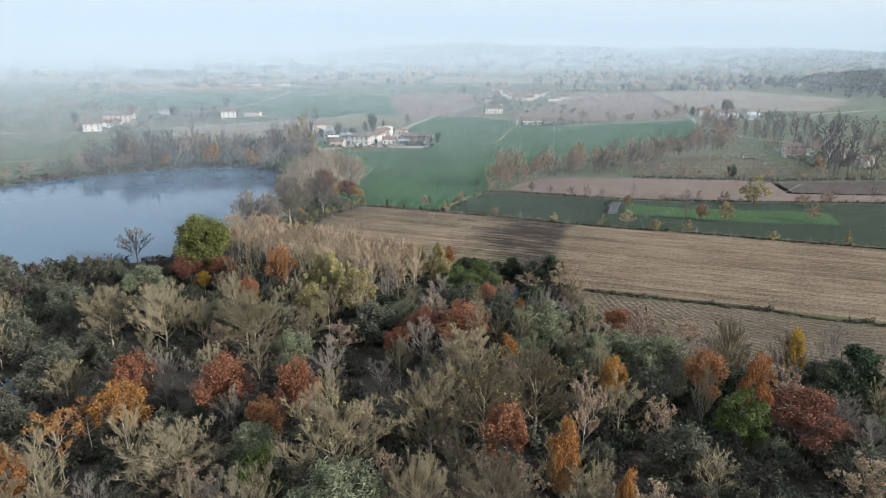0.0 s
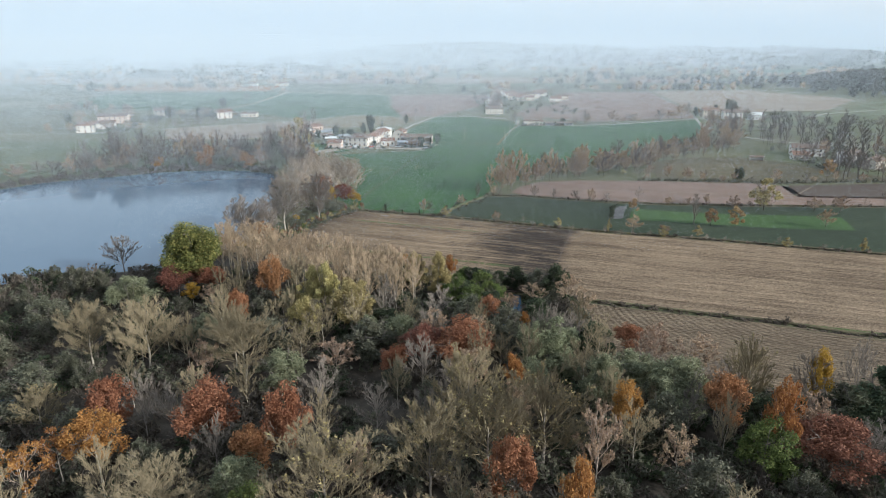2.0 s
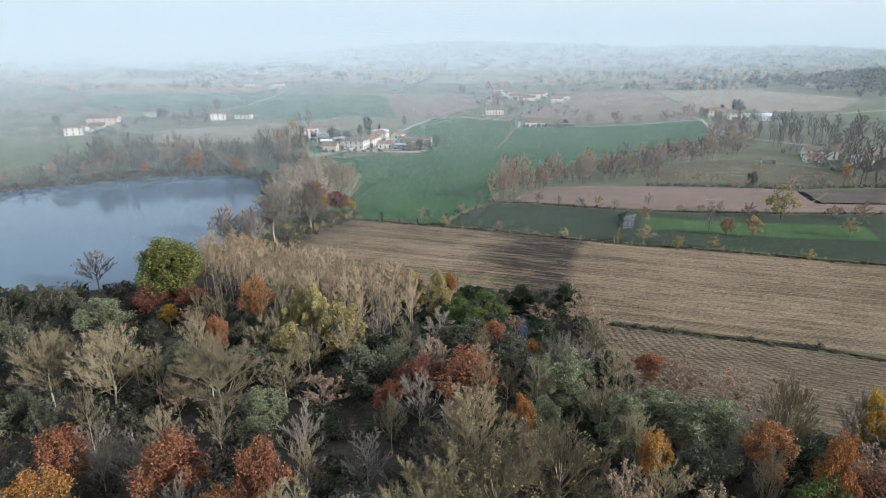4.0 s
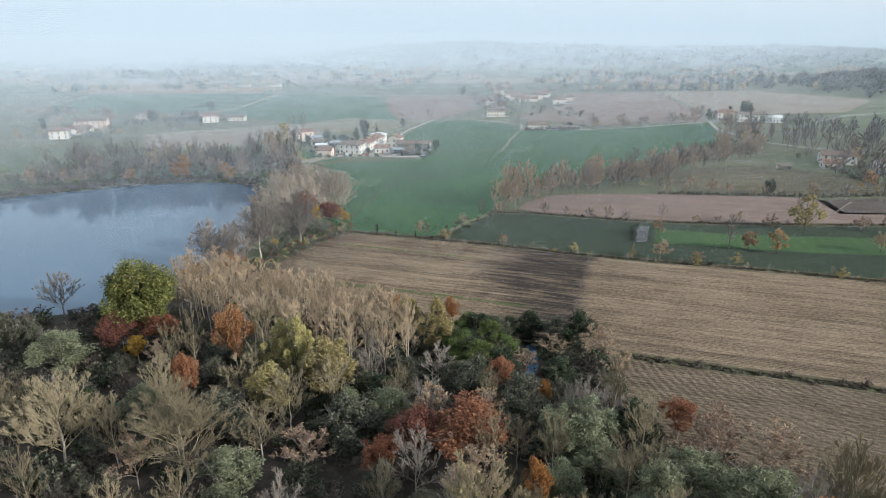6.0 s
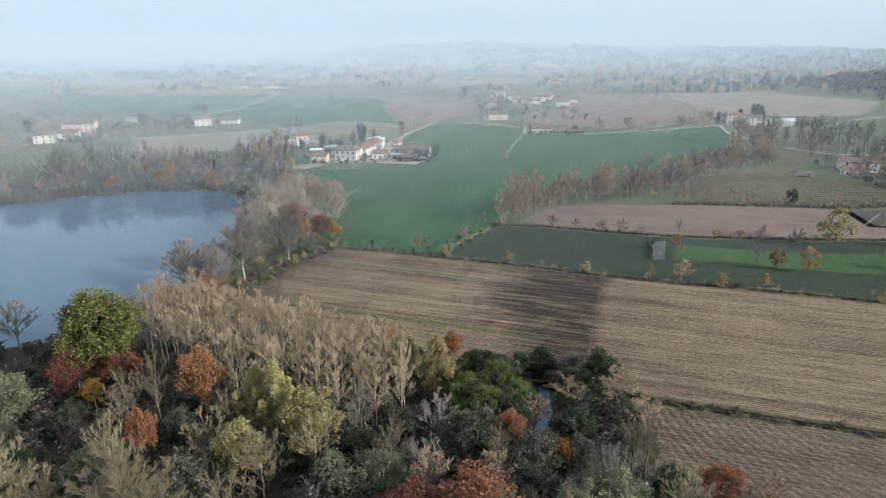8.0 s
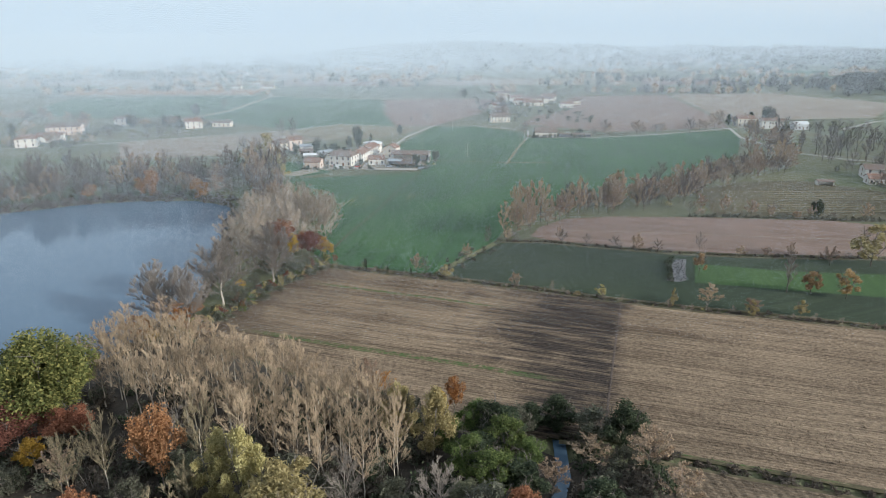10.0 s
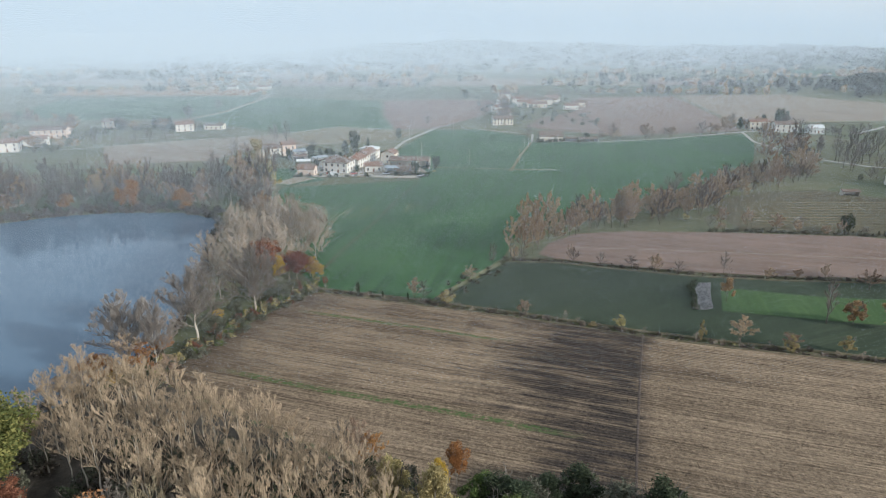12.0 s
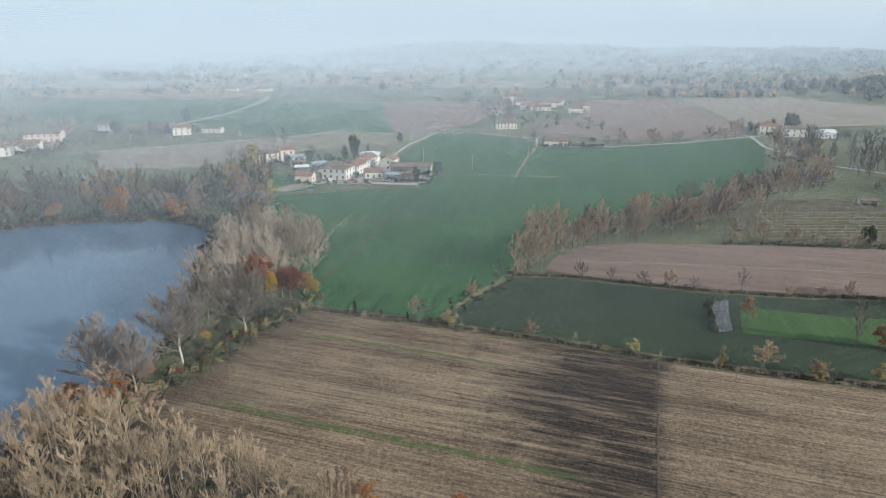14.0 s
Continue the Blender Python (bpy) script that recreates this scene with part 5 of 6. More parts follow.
# single trees round the farms and lanes
for name, x, y, h, w in (("far_column", -117, 597, 17, 6), ("far_bare", -124, 589, 13, 9), ("far_green", -34, 613, 9, 8), ("far_column", -28, 688, 12, 3.5), ("far_bare", -13, 690, 11, 12), ("far_green", -246, 744, 9, 9), ("far_bare", -239, 812, 11, 9),
                         ("far_green", -66, 548, 10, 8), ("far_green", -60, 552, 12, 8), ("far_green", -50, 546, 12, 5), ("far_green", -88, 540, 6, 6), ("far_green", -78, 545, 5, 6), ("far_russet", -20, 482, 7, 7), ("far_green", -16, 486, 6, 6),
                         ("far_russet", -24, 479, 6, 6), ("far_green", -9, 500, 5, 5), ("far_green", -51, 492, 3, 3), ("far_bare", -108, 520, 7, 6), ("far_green", 30, 925, 12, 14), ("far_bare", 66, 606, 10, 6), ("far_green", 110, 604, 5, 5), ("far_bare", 121, 604, 10, 6),
                         ("far_green", 255, 668, 10, 9), ("far_green", 292, 672, 12, 14), ("far_green", 278, 676, 11, 11), ("far_russet", -330, 600, 9, 9), ("far_russet", -350, 640, 11, 11), ("far_green", -345, 610, 8, 7)):
    plant(name, x, y, h, w)
for line, step, names in (([(-276, 665), (-205, 668)], 5.5, ("far_bare", "far_russet", "far_green")), ([(-205, 600), (-270, 570), (-330, 545)], 12, ("far_bare", "far_russet")), ([(52, 700), (60, 760), (72, 880)], 7, ("far_bare", "far_russet")),
                          ([(125, 602), (245, 640)], 13, ("far_bare", "far_russet")), ([(-420, 720), (-330, 690), (-300, 640)], 9, ("far_bare", "far_russet")), ([(70, 930), (160, 960), (300, 975)], 13, ("far_bare",)), ([(-230, 1000), (-100, 1010), (100, 990)], 26, ("far_bare",)),
                          ([(250, 664), (310, 664)], 7, ("far_bare", "far_russet")), ([(300, 640), (360, 590), (420, 560)], 9, ("far_bare", "far_column")), ([(230, 418), (262, 372)], 8, ("far_bare",))):
    for x, y in along(line, step, r, 2.5):
        plant(names[int(r.integers(len(names)))], x, y, r.uniform(7, 12), r.uniform(7, 11))

# ---------------------------------------------------------------- far woods and hedges
gen = np.random.default_rng(81)


def far_wood(name, spots, tall, wide, leaf, label, n=46, size=0.34):
    forms = []
    for _ in range(6):
        d = gen.normal(size=(n, 3))
        d /= np.linalg.norm(d, axis=1, keepdims=True)
        forms.append(leaves(d * (0.42, 0.42, 0.42) * gen.uniform(0.6, 1.1, (n, 1)) + (0, 0, 0.55), size, gen))
    out = []
    for x, y in spots:
        s, h = wide * gen.uniform(0.6, 1.3), tall * gen.uniform(0.6, 1.3)
        v, f = forms[int(gen.integers(6))]
        out.append((v * (s, s, h) + (x, y, float(height(x, y)) - 0.05 * h), f))
    ob = new(name, mesh_of(name, *joined(out), leaf))
    return tagged(ob, label, "woods", kind="stuff")


hedge = []
for y0 in (985, 1112, 1200, 1284, 1400, 1512, 1650, 1810):
    x = -1500.0
    while x < 1500:
        run, gap = gen.uniform(40, 260), gen.uniform(30, 200)
        k = np.arange(x, x + run, 9.0)
        hedge += [(a, y0 + 14 * math.sin(a / 90) + gen.normal(0, 5) + (a - x) * 0.05) for a in k if gen.uniform() < 0.8]
        x += run + gap
for x in np.arange(-1400, 1400, 170):
    y1 = gen.uniform(1000, 1500)
    hedge += [(x + (b - y1) * 0.2 + gen.normal(0, 3), b) for b in np.arange(y1, y1 + gen.uniform(60, 300), 10)]
hedge = [h for h in hedge if not (-230 < h[0] < 60 and h[1] < 1000)]
cut = len(hedge) // 2
order = gen.permutation(len(hedge))
# L_HAZY trees carry part of the haze in their own colour
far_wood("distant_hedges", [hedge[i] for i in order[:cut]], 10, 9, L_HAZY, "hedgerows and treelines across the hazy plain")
far_wood("distant_hedges", [hedge[i] for i in order[cut:]], 10, 9, L_BROWN, "bare brown hedgerows across the hazy plain")
knoll = gen.normal((705, 1010), (85, 65), (420, 2))
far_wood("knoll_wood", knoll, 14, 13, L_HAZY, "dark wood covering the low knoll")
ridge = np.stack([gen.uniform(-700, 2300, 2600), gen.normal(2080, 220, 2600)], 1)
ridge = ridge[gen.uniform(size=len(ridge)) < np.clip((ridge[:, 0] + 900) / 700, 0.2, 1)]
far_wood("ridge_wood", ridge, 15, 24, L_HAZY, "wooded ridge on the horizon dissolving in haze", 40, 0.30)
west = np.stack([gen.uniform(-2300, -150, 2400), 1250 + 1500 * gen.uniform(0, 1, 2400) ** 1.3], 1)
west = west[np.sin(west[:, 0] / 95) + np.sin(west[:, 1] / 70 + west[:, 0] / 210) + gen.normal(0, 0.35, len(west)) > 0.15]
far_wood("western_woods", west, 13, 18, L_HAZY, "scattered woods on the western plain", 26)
# rows of a yellowed vineyard
vine = [(a, b) for b in np.arange(972, 1040, 9) for a in np.arange(-505, -250, 3.4)]
far_wood("autumn_vineyard", vine, 4.5, 3.6, L_VINE, "rows of orange autumn vines on the plain", 12)

# ---------------------------------------------------------------- buildings
def window(parent, x, y, z, w, h, side):
    """A window on a wall that faces -y (side 0), +x (1), +y (2) or -x (3): frame, sill and pane."""
    turn = Matrix.Translation((x, y, z)) @ Matrix.Rotation(side * math.pi / 2, 4, "Z")
    bm = bmesh.new()
    for x0, x1, z0, z1 in ((-w / 2 - 0.1, -w / 2, 0, h), (w / 2, w / 2 + 0.1, 0, h), (-w / 2 - 0.1, w / 2 + 0.1, h, h + 0.1), (-w / 2, w / 2, -0.08, 0)):
        box(bm, x0, x1, -0.07, 0.03, z0, z1)
    fr = part("window", bm, M_FRAME, parent)
    fr.matrix_local = turn
    part("pane", box(bmesh.new(), -w / 2, w / 2, -0.03, 0.02, 0, h), M_GLASS, fr)
    part("sill", box(bmesh.new(), -w / 2 - 0.15, w / 2 + 0.15, -0.18, 0.03, -0.2, -0.082), M_STONE, fr)


def gable_roof(L, W, H, rise, over=0.5, thick=0.22, hip=0.0):
    bm = bmesh.new()
    a, b = L / 2 + over, W / 2 + over
    drop = rise * over / (W / 2)
    rows = []
    for dz in (0, thick):
        rows.append([bm.verts.new(p) for p in ((-a, -b, H - drop + dz), (a, -b, H - drop + dz), (a, b, H - drop + dz), (-a, b, H - drop + dz), (-a + hip, 0, H + rise + dz), (a - hip, 0, H + rise + dz))])
    lo, hi = rows
    for fs, flip in ((hi, False), (lo, True)):
        for f in ((0, 1, 5, 4), (2, 3, 4, 5), (1, 2, 5), (3, 0, 4)):
            if len(f) == 3 and not hip:
                continue
            face = [fs[i] for i in f]
            bm.faces.new(face[::-1] if flip else face)
    rim = (0, 1, 2, 3) if hip else (0, 1, 5, 2, 3, 4)
    for i, j in zip(rim, rim[1:] + rim[:1]):
        bm.faces.new((lo[i], lo[j], hi[j], hi[i]))
    return bm


def house(x, y, turn, L, W, H, rise, wall, roof, label, floors=2, per=3, hip=0.0, chimney=True, gable_windows=1, door=True, name="house", category="house"):
    """A house whose long side runs along its own x."""
    root = new(name)
    root.empty_display_size = 0.3
    root.matrix_basis = pose(x, y, 0, 0, 0, turn)
    bm = bmesh.new()
    v = []
    for px, py in ((-L / 2, -W / 2), (L / 2, -W / 2), (L / 2, W / 2), (-L / 2, W / 2)):
        v.append((bm.verts.new((px, py, -0.3)), bm.verts.new((px, py, H))))
    for (a, b), (c, d) in zip(v, v[1:] + v[:1]):
        bm.faces.new((a, c, d, b))
    if not hip:
        for i, j, s in ((1, 2, 1), (3, 0, -1)):
            t = bm.verts.new((s * L / 2, 0, H + rise))
            bm.faces.new((v[i][1], v[j][1], t))
    part("wall", bm, wall, root)
    ro = part("roof", gable_roof(L, W, H + 0.02, rise, hip=hip), roof, root)
    if chimney:
        part("chimney", box(bmesh.new(), L * 0.22, L * 0.22 + 0.8, 0.6, 1.4, H + rise * 0.4, H + rise + 0.9), M_WALL_BRICK, ro)
    step = H / max(floors, 1)
    for f in range(floors):
        for k in range(per):
            px = -L / 2 + L * (k + 0.5) / per
            for py, s in ((-W / 2, 0), (W / 2, 2)):
                if door and f == 0 and k == per // 2 and s == 0:
                    part("door", box(bmesh.new(), px - 0.6, px + 0.6, py - 0.06, py + 0.02, -0.02, 2.1), M_FRAME, root)
                else:
                    window(root, px, py, f * step + 1.0, 0.95, 1.35, s)
        for k in range(gable_windows):
            py = -W / 2 + W * (k + 0.5) / gable_windows
            for px, s in ((L / 2, 1), (-L / 2, 3)):
                window(root, px, py, f * step + 1.0, 0.95, 1.35, s)
    return tagged(root, label, category)


def shed(x, y, turn, L, W, H, rise, wall, roof, label, bays=4):
    """An open-fronted farm shed: posts, back and side walls, roof."""
    root = new("farm_shed")
    root.empty_display_size = 0.3
    root.matrix_basis = pose(x, y, 0, 0, 0, turn)
    part("back_wall", box(bmesh.new(), -L / 2, L / 2, W / 2 - 0.25, W / 2, -0.3, H), wall, root)
    for s in (-1, 1):
        part("side_wall", box(bmesh.new(), s * L / 2 - 0.12, s * L / 2 + 0.12, -W / 2 + 0.3, W / 2 - 0.26, -0.3, H), wall, root)
    for k in range(bays + 1):
        px = -L / 2 + 0.35 + (L - 0.7) * k / bays
        part("post", box(bmesh.new(), px - 0.15, px + 0.15, -W / 2, -W / 2 + 0.29, -0.3, H), M_STONE, root)
    part("roof", gable_roof(L, W, H + 0.01, rise), roof, root)
    return tagged(root, label, "shed")


AX = 75.0  # bearing of the farm's long row
house(-62, 495.5, AX - 90, 15, 13, 6.2, 2.3, M_WALL, M_TILES_OLD, "white two-storey farmhouse with a hipped tile roof", 2, 4, hip=5.0, gable_windows=3)
house(-54, 509, AX, 15, 9, 5.4, 1.9, M_WALL, M_TILES, "white farmhouse wing with terracotta roof", 2, 4)
house(-49.5, 525, AX, 17, 9, 6.0, 2.0, M_WALL, M_TILES, "white farmhouse wing with arched ground floor", 2, 5)
house(-48, 537.5, AX, 7, 11, 6.6, 0.8, M_WALL, M_PLASTIC, "white flat-roofed annexe at the row's end", 2, 2, chimney=False)
shed(-70, 514, AX, 16, 9, 3.6, 1.3, M_WALL_CREAM, M_TILES_OLD, "old open farm shed with brown tile roof")
house(-33.5, 519, AX, 9, 8.5, 6.8, 2.1, M_WALL_CREAM, M_TILES, "tall cream barn with terracotta gable roof", 2, 2, chimney=False, name="barn", category="barn")
shed(-20, 505, -5, 24, 10, 5.2, 1.7, M_WALL_CREAM, M_TILES_OLD, "long open barn with dark tile roof", 5)
shed(-25.5, 491, -5, 16, 7, 3.2, 0.7, M_METAL, M_METAL, "low machinery shed with grey metal roof")
house(-41.5, 496, 5, 10, 8, 3.6, 1.7, M_WALL, M_TILES, "small white outbuilding with tiled gable roof", 1, 3, chimney=False)
house(-79, 484, AX - 80, 9.5, 8, 4.2, 1.8, M_WALL_PINK, M_TILES, "small pinkish outbuilding with terracotta roof", 1, 2, chimney=False)
house(-117, 543, 25, 15, 10, 6.0, 2.0, M_WALL_CREAM, M_TILES_OLD, "cream farmhouse with brown tile roof", 2, 4)
house(-105.5, 551, 25, 9, 10, 7.2, 1.8, M_WALL_PINK, M_TILES, "tall pink farmhouse block", 2, 2)
house(-95, 547, 25, 12, 6, 3.2, 1.1, M_WALL, M_METAL, "low white outbuilding with metal roof", 1, 3, chimney=False)
shed(-93, 530, 15, 9, 6, 2.8, 0.8, M_WALL, M_TILES_OLD, "small open white shed")
shed(-84, 500, 10, 7, 5, 2.6, 0.8, M_WALL_CREAM, M_TILES_OLD, "tiny tiled farm shed", 2)
shed(-88, 517, 12, 8, 4, 2.2, 0.8, M_WALL, M_PLASTIC, "small shed roofed with white film", 2)
shed(-80, 528, 40, 9, 5, 2.4, 0.8, M_WALL, M_METAL, "low grey-roofed store beside the gardens", 3)
house(-306, 566, 20, 14, 11, 6.2, 2.2, M_WALL, M_TILES, "white villa with balconies and terracotta roof", 2, 3, hip=4.0)
house(-300, 586, 20, 18, 9, 5.4, 1.8, M_WALL, M_TILES, "white row house with terracotta roof", 2, 4)
house(-311, 626, 12, 26, 11, 6.5, 2.2, M_WALL_PINK, M_TILES_OLD, "pink farmhouse with dark tile roof", 2, 6, gable_windows=2)
house(-286, 676, 10, 14, 10, 6.5, 2.2, M_WALL_CREAM, M_TILES_OLD, "cream house among bare trees", 2, 3)
house(-218, 662, 20, 14, 10, 6.0, 2.2, M_WALL, M_TILES, "white house among bare trees", 2, 3)
house(-196, 672, 0, 16, 8, 3.5, 1.6, M_WALL_CREAM, M_TILES_OLD, "low cream farm building", 1, 4)
house(54, 697, 6, 18, 9, 5.4, 2.2, M_WALL_CREAM, M_TILES_OLD, "long white two-storey house by the lane", 2, 6)
house(83, 607, -4, 17, 12, 4.2, 3.0, M_WALL_CREAM, M_TILES_OLD, "low house with broad brown roof", 1, 4)
shed(106, 603, -4, 24, 6, 2.6, 0.8, M_METAL, M_TILES_OLD, "low dark shed beside the lane")
VILLAGE = [(76, 912, 14, 11, 7.5, 5), (94, 846, 20, 12, 5.0, -8), (88, 876, 16, 11, 6.0, 12), (114, 868, 34, 14, 5.5, 0), (138, 815, 14, 10, 4.5, 0), (104, 836, 22, 8, 4.0, 0), (68, 850, 12, 9, 5.5, 20), (58, 800, 10, 8, 4.5, 30), (130, 890, 16, 11, 6.0, 8), (152, 846, 15, 9, 4.5, -5), (60, 752, 13, 9, 5.0, 12)]
for k, (x, y, L, W, H, a) in enumerate(VILLAGE):
    house(x, y, a, L, W, H, 2.2, (M_WALL, M_WALL_CREAM)[k % 2], (M_TILES_OLD, M_TILES)[k % 3 > 0], ("white", "cream")[k % 2] + " village house with tiled roof in haze", 2 if H > 5 else 1, 4)
for x, y, L, W, H, a, w, t, lab in ((268, 665, 16, 10, 7.0, 0, M_WALL_CREAM, M_TILES, "cream farmhouse behind the eastern lane"), (285, 652, 18, 10, 6.5, -8, M_WALL, M_TILES_OLD, "white farmhouse behind the eastern lane"),
                                  (306, 645, 12, 9, 4.5, 0, M_PLASTIC, M_PLASTIC, "white farm store with pale roof"), (250, 450, 20, 11, 5.6, -18, M_WALL, M_TILES_OLD, "white house among tall bare poplars"), (238, 436, 10, 7, 3.4, -10, M_WALL, M_TILES, "small white outhouse with tiled roof"),
                                  (262, 420, 13, 11, 6.6, 10, M_WALL, M_TILES_OLD, "white two-storey house among poplars"), (268, 406, 12, 9, 5.2, 30, M_WALL_CREAM, M_TILES_OLD, "cream house with deep brown eaves"),
                                  (-385, 1335, 44, 16, 8, 0, M_WALL, M_TILES, "long white farm building on the plain"), (-430, 1800, 24, 14, 9, 10, M_WALL, M_TILES, "white building on the far rise"), (-405, 1780, 26, 12, 6, 0, M_WALL, M_TILES_OLD, "white farm on the far rise"),
                                  (-300, 1060, 14, 9, 5, 0, M_WALL, M_TILES_OLD, "white house beyond the vineyard"), (-330, 1065, 12, 9, 5, 10, M_WALL_CREAM, M_TILES_OLD, "cream house beyond the vineyard"), (-255, 1060, 20, 9, 5, 0, M_WALL_CREAM, M_TILES, "cream house beside the white lane"),
                                  (-140, 1560, 22, 11, 6, 0, M_WALL, M_TILES, "white farm on the far plain"), (640, 1760, 26, 12, 6, 0, M_WALL, M_TILES, "white farm below the ridge"), (-900, 1500, 40, 16, 8, 0, M_WALL, M_TILES, "white farm far across the plain")):
    house(x, y, a, L, W, H, 2.0, w, t, lab, 2 if H > 5 else 1, 4)
shed(208, 433, -10, 8, 4, 2.4, 0.6, M_WALL, M_TILES_OLD, "small garden hut in the meadow", 2)

# farmyard ground, walls and vehicles
sheet("farmyard", [(-86, 476), (-56, 478), (-16, 474), (-9, 492), (-14, 505), (-30, 520), (-42, 545), (-58, 545), (-88, 500)], 0.10, M_TRACK, "pale gravel farmyard between the buildings", "yard")
sheet("farm_apron", [(-95, 462), (-84, 458), (-72, 474), (-84, 478)], 0.11, M_TRACK, "bare gravel apron beside the farm", "yard")


def block(name, x, y, turn, L, W, H, mat, label, category):
    bm = box(bmesh.new(), -L / 2, L / 2, -W / 2, W / 2, -0.2, H)
    bmesh.ops.bevel(bm, geom=bm.edges[:], offset=min(0.06, H * 0.1), segments=1, affect="EDGES")
    me = bpy.data.meshes.new(name)
    bm.to_mesh(me)
    bm.free()
    me.materials.append(mat)
    ob = new(name, me)
    ob.matrix_basis = pose(x, y, 0, 0, 0, turn)
    return tagged(ob, label, category)


block("yard_wall", -58, 479.5, 4, 34, 0.35, 1.1, M_STONE, "low pale garden wall before the farm", "wall")
block("yard_wall", -28, 476.5, -4, 26, 0.35, 1.0, M_STONE, "low grey wall along the sheds", "wall")


def car(x, y, turn, paint, label, L=4.2, H=1.5, van=False):
    root = new("van" if van else "car")
    root.empty_display_size = 0.3
    root.matrix_basis = pose(x, y, 0.18, 0, 0, turn)
    bm = box(bmesh.new(), -L / 2, L / 2, -0.85, 0.85, 0.35, H * 0.62)
    bmesh.ops.bevel(bm, geom=bm.edges[:], offset=0.12, segments=2, affect="EDGES")
    part("body", bm, paint, root)
    bm = box(bmesh.new(), -L * (0.48 if van else 0.36), L * 0.22, -0.74, 0.74, H * 0.62 - 0.1, H)
    bmesh.ops.bevel(bm, geom=bm.edges[:], offset=0.2, segments=2, affect="EDGES")
    part("cabin", bm, paint if van else M_GLASS, root)
    for sx in (-0.32, 0.32):
        for sy in (-0.78, 0.78):
            V, F = [], []
            tube(V, F, [(sx * L, sy - 0.1, 0.32), (sx * L, sy + 0.1, 0.32)], [0.32, 0.32], 10)
            F += [tuple(range(9, -1, -1)), tuple(range(10, 20))]
            part("wheel", mesh_of("wheel", V, F, M_GLASS), None, root)
    return tagged(root, label, "vehicle")


car(-64, 482, 8, M_PLASTIC, "white van parked in the farmyard", 5.2, 2.1, True)
car(-52, 484, 20, M_RED, "red car parked in the farmyard")
car(-33, 484, 0, M_PLASTIC, "white car parked by the sheds")
car(-67, 486.5, 80, M_RED, "faded red car beside the farmhouse")
car(-12.5, 479, 30, M_METAL, "grey car at the yard's edge")


def pole(x, y, h=9.0):
    root = new("utility_pole")
    root.empty_display_size = 0.3
    root.matrix_basis = pose(x, y, 0)
    V, F = [], []
    tube(V, F, [(0, 0, -0.5), (0, 0, h * 0.5), (0, 0, h)], [0.20, 0.17, 0.13], 8)
    F.append(tuple(range(16, 24)))
    part("shaft", mesh_of("shaft", V, F, M_POLE), None, root)
    part("crossarm", box(bmesh.new(), -0.7, 0.7, -0.06, 0.06, h - 0.6, h - 0.45), M_POLE, root)
    return tagged(root, "weathered utility pole standing in the fields", "pole", "utility poles")


for x, y in ((17, 518), (-37, 575), (-26, 622), (-14, 545), (63, 582), (-6, 700), (-205, 610), (-160, 630), (57, 560), (-118, 560), (49, 520), (9, 640)):
    pole(x, y)
# a heap of rubble in the clover, with brambles on its edge
HEAP = [(75.4, 291.6), (79, 290.6), (82, 292), (84.2, 299), (86.6, 306), (89.6, 313), (85.2, 312.6), (82, 307), (79.6, 300)]
sheet("rubble_bed", HEAP, 0.10, M_RUBBLE, "bed of pale rubble beside the ditch", "rubble")
gen = np.random.default_rng(15)
P = np.concatenate([gen.uniform((75, 289), (90, 314), (1500, 2)), np.full((1500, 1), 0.1)], 1)
P = P[inside(HEAP, P[:, 0], P[:, 1])]
v_, f_ = spikes(P, gen.normal(0, 0.2, P.shape) + (0, 0, 0.2), gen.uniform(0.10, 0.32, len(P)))
tagged(new("rubble_stones", mesh_of("rubble_stones", v_, f_, M_RUBBLE)), "grey broken stones heaped at the field edge", "rubble", kind="stuff")
_pts = along([(76, 291), (79, 300), (81, 308), (84, 313)], 1.3, gen, 0.5)
brush_stuff("heap_brush", _pts, gen.uniform(0.6, 1.2, len(_pts)), gen.uniform(0.5, 1.0, len(_pts)), L_DARK, T_DARK, 90, 20, "dark brambles on the edge of the rubble", 6, 0.3)
for name, x, y, h, w in (("far_green", -101, 535, 5, 5), ("far_green", -84, 552, 4, 5), ("far_bare", -76, 500, 6, 5), ("far_russet", -86, 492, 6, 5), ("far_yellow", -5, 492, 5, 5), ("far_green", -4, 500, 6, 6), ("far_bare", -108, 532, 8, 7),
                         ("far_russet", -126, 552, 9, 7), ("far_green", -66, 481, 3, 3), ("far_green", -74, 536, 5, 4), ("far_bare", -90, 560, 8, 6), ("far_russet", -130, 535, 8, 7), ("far_yellow", -98, 450, 15, 9), ("far_bare", -140, 545, 9, 8)):
    plant(name, x, y, h, w)
# gardens and shrubs round the farms
_g1 = np.concatenate([gen.uniform((-92, 488), (-64, 556), (34, 2)), gen.uniform((-130, 520), (-88, 565), (46, 2)), gen.uniform((-30, 476), (-8, 488), (14, 2)), along([(-86, 478), (-40, 478)], 4, gen, 1.0), gen.uniform((-56, 548), (-40, 566), (14, 2))])
brush_stuff("garden_shrubs", _g1, gen.uniform(0.8, 2.0, len(_g1)), gen.uniform(0.5, 1.5, len(_g1)), L_DARK, T_DARK, 60, 14, "dark green garden shrubs round the farm", 12, 0.5)
_g2 = np.concatenate([gen.uniform((-330, 555), (-270, 650), (60, 2)), gen.uniform((40, 690), (150, 930), (120, 2)), gen.uniform((230, 395), (330, 470), (80, 2)), gen.uniform((255, 640), (330, 680), (30, 2)), gen.uniform((-300, 660), (-180, 690), (50, 2)), gen.uniform((72, 596), (122, 612), (24, 2))])
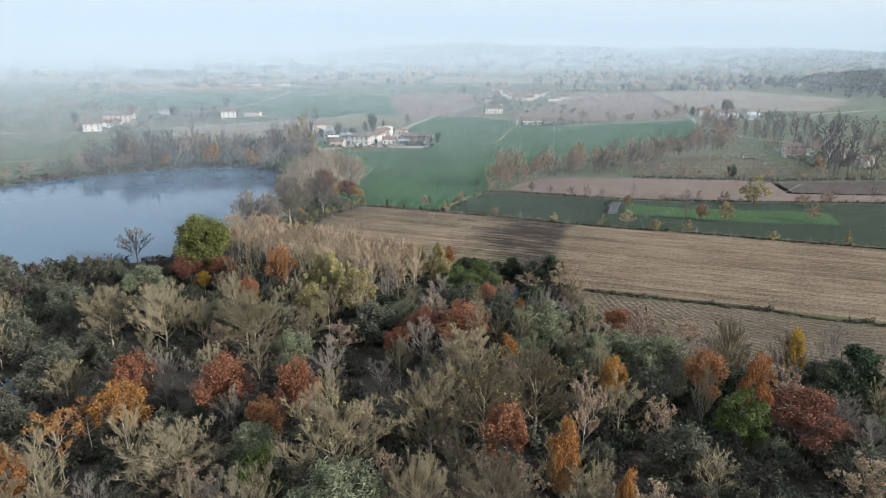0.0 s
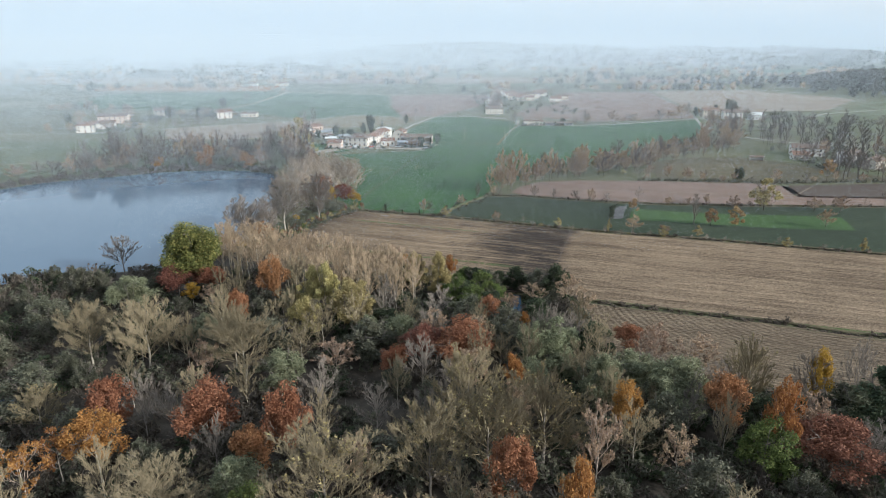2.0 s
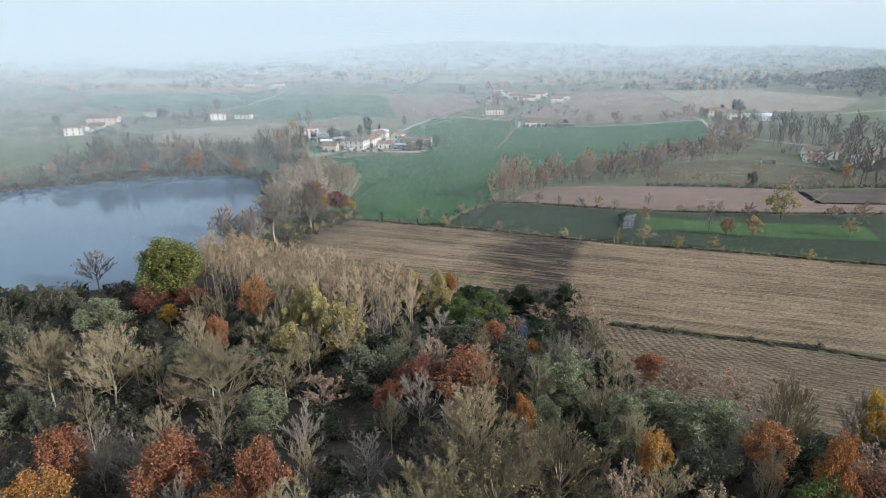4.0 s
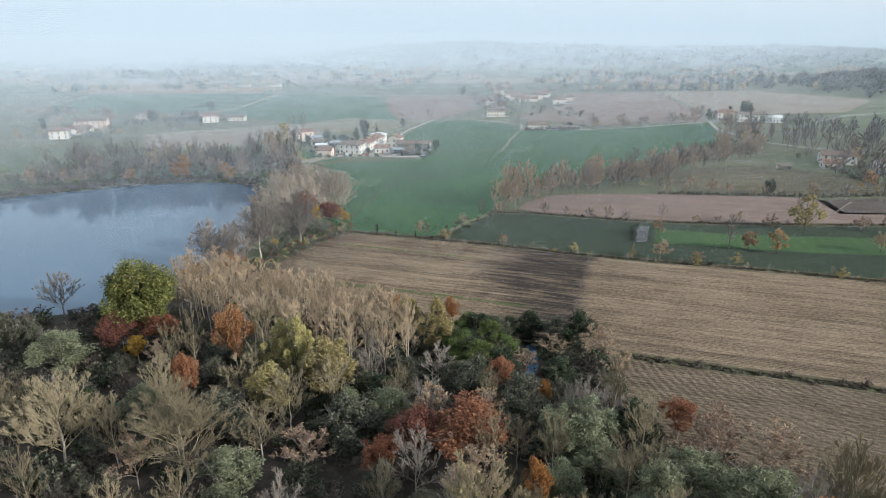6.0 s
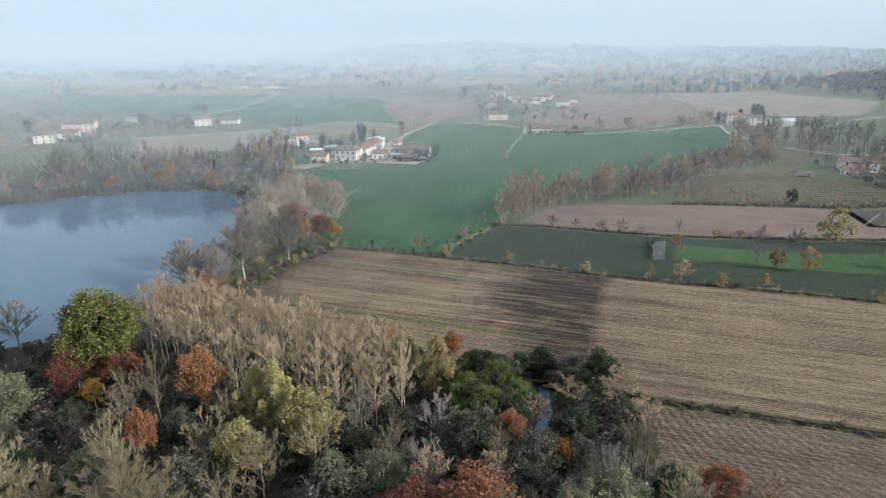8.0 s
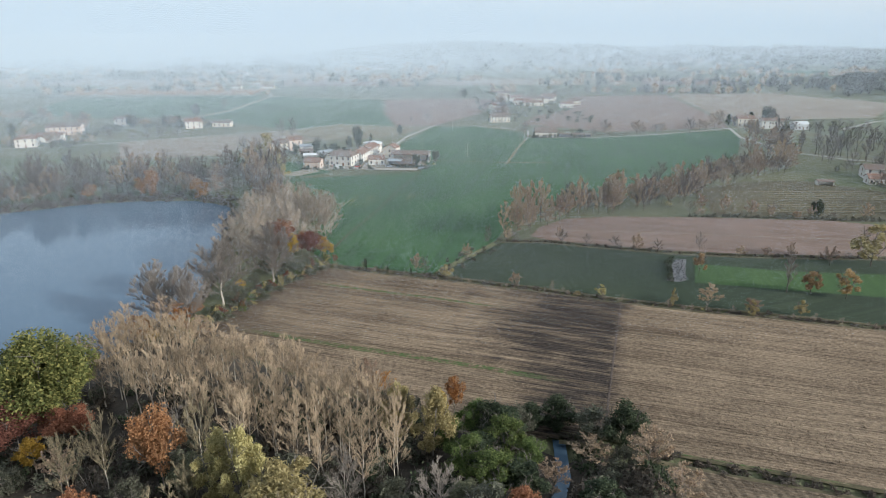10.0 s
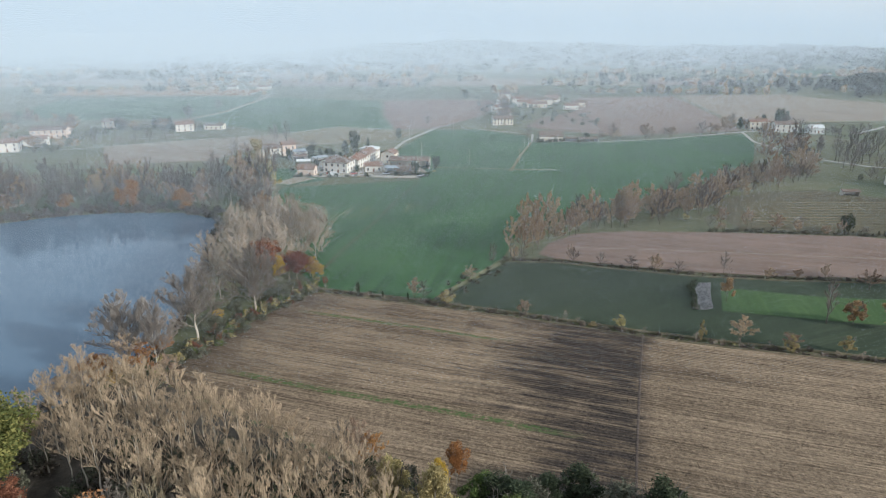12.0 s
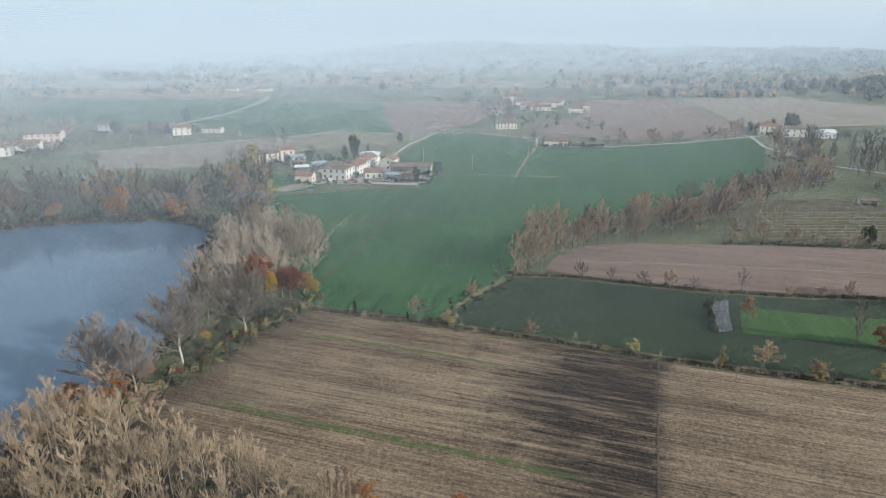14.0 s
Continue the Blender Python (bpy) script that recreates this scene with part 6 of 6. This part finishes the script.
brush_stuff("village_shrubs", _g2, gen.uniform(1.2, 3.2, len(_g2)), gen.uniform(0.8, 2.6, len(_g2)), L_BRUSH, T_DARK, 60, 10, "hedges and shrubs among the distant houses", 13, 0.5)
# trellis posts in the young orchard
V, F = [], []
for k in range(9):
    for x in np.arange(126, 222, 6.0):
        y = 376 + k * 7.0 + (x - 126) * 0.06
        if bool(inside([(124, 372), (131, 422), (166, 441), (199, 444), (228, 418), (250, 374)], x, y)):
            tube(V, F, [(x, y, -0.2), (x, y, 1.6)], [0.08, 0.07], 4)
tagged(new("trellis_posts", mesh_of("trellis_posts", V, F, M_POLE)), "rows of low trellis posts in the young orchard", "posts", kind="stuff")

# ---------------------------------------------------------------- haze
HAZE = 0.00104  # share of the view that the threads cover in each metre


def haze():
    """Sheets of fine slanting mesh threads that stand in for haze over the plain, one behind another. The threads thin
    out towards foot and top.
    """
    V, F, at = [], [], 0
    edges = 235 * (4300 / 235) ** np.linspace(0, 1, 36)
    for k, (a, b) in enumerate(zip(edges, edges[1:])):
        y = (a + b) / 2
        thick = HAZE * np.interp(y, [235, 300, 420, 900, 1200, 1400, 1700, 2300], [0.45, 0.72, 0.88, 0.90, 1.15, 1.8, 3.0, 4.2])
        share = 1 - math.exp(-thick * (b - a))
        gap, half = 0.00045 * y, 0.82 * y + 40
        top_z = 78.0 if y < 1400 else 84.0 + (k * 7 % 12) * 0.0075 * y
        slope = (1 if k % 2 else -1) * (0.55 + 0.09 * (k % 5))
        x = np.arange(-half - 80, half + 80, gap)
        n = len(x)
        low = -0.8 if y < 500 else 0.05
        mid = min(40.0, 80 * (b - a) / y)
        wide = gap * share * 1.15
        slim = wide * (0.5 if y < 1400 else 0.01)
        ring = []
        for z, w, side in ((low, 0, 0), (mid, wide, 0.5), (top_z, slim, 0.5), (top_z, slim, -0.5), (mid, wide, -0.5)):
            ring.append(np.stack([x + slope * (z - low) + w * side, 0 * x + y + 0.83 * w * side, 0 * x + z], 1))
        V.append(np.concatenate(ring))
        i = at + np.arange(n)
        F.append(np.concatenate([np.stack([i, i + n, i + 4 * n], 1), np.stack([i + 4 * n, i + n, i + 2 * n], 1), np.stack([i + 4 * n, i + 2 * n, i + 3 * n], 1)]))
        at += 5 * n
    ob = new("haze", mesh_of("haze", np.concatenate(V), np.concatenate(F), M_HAZE_THREAD))
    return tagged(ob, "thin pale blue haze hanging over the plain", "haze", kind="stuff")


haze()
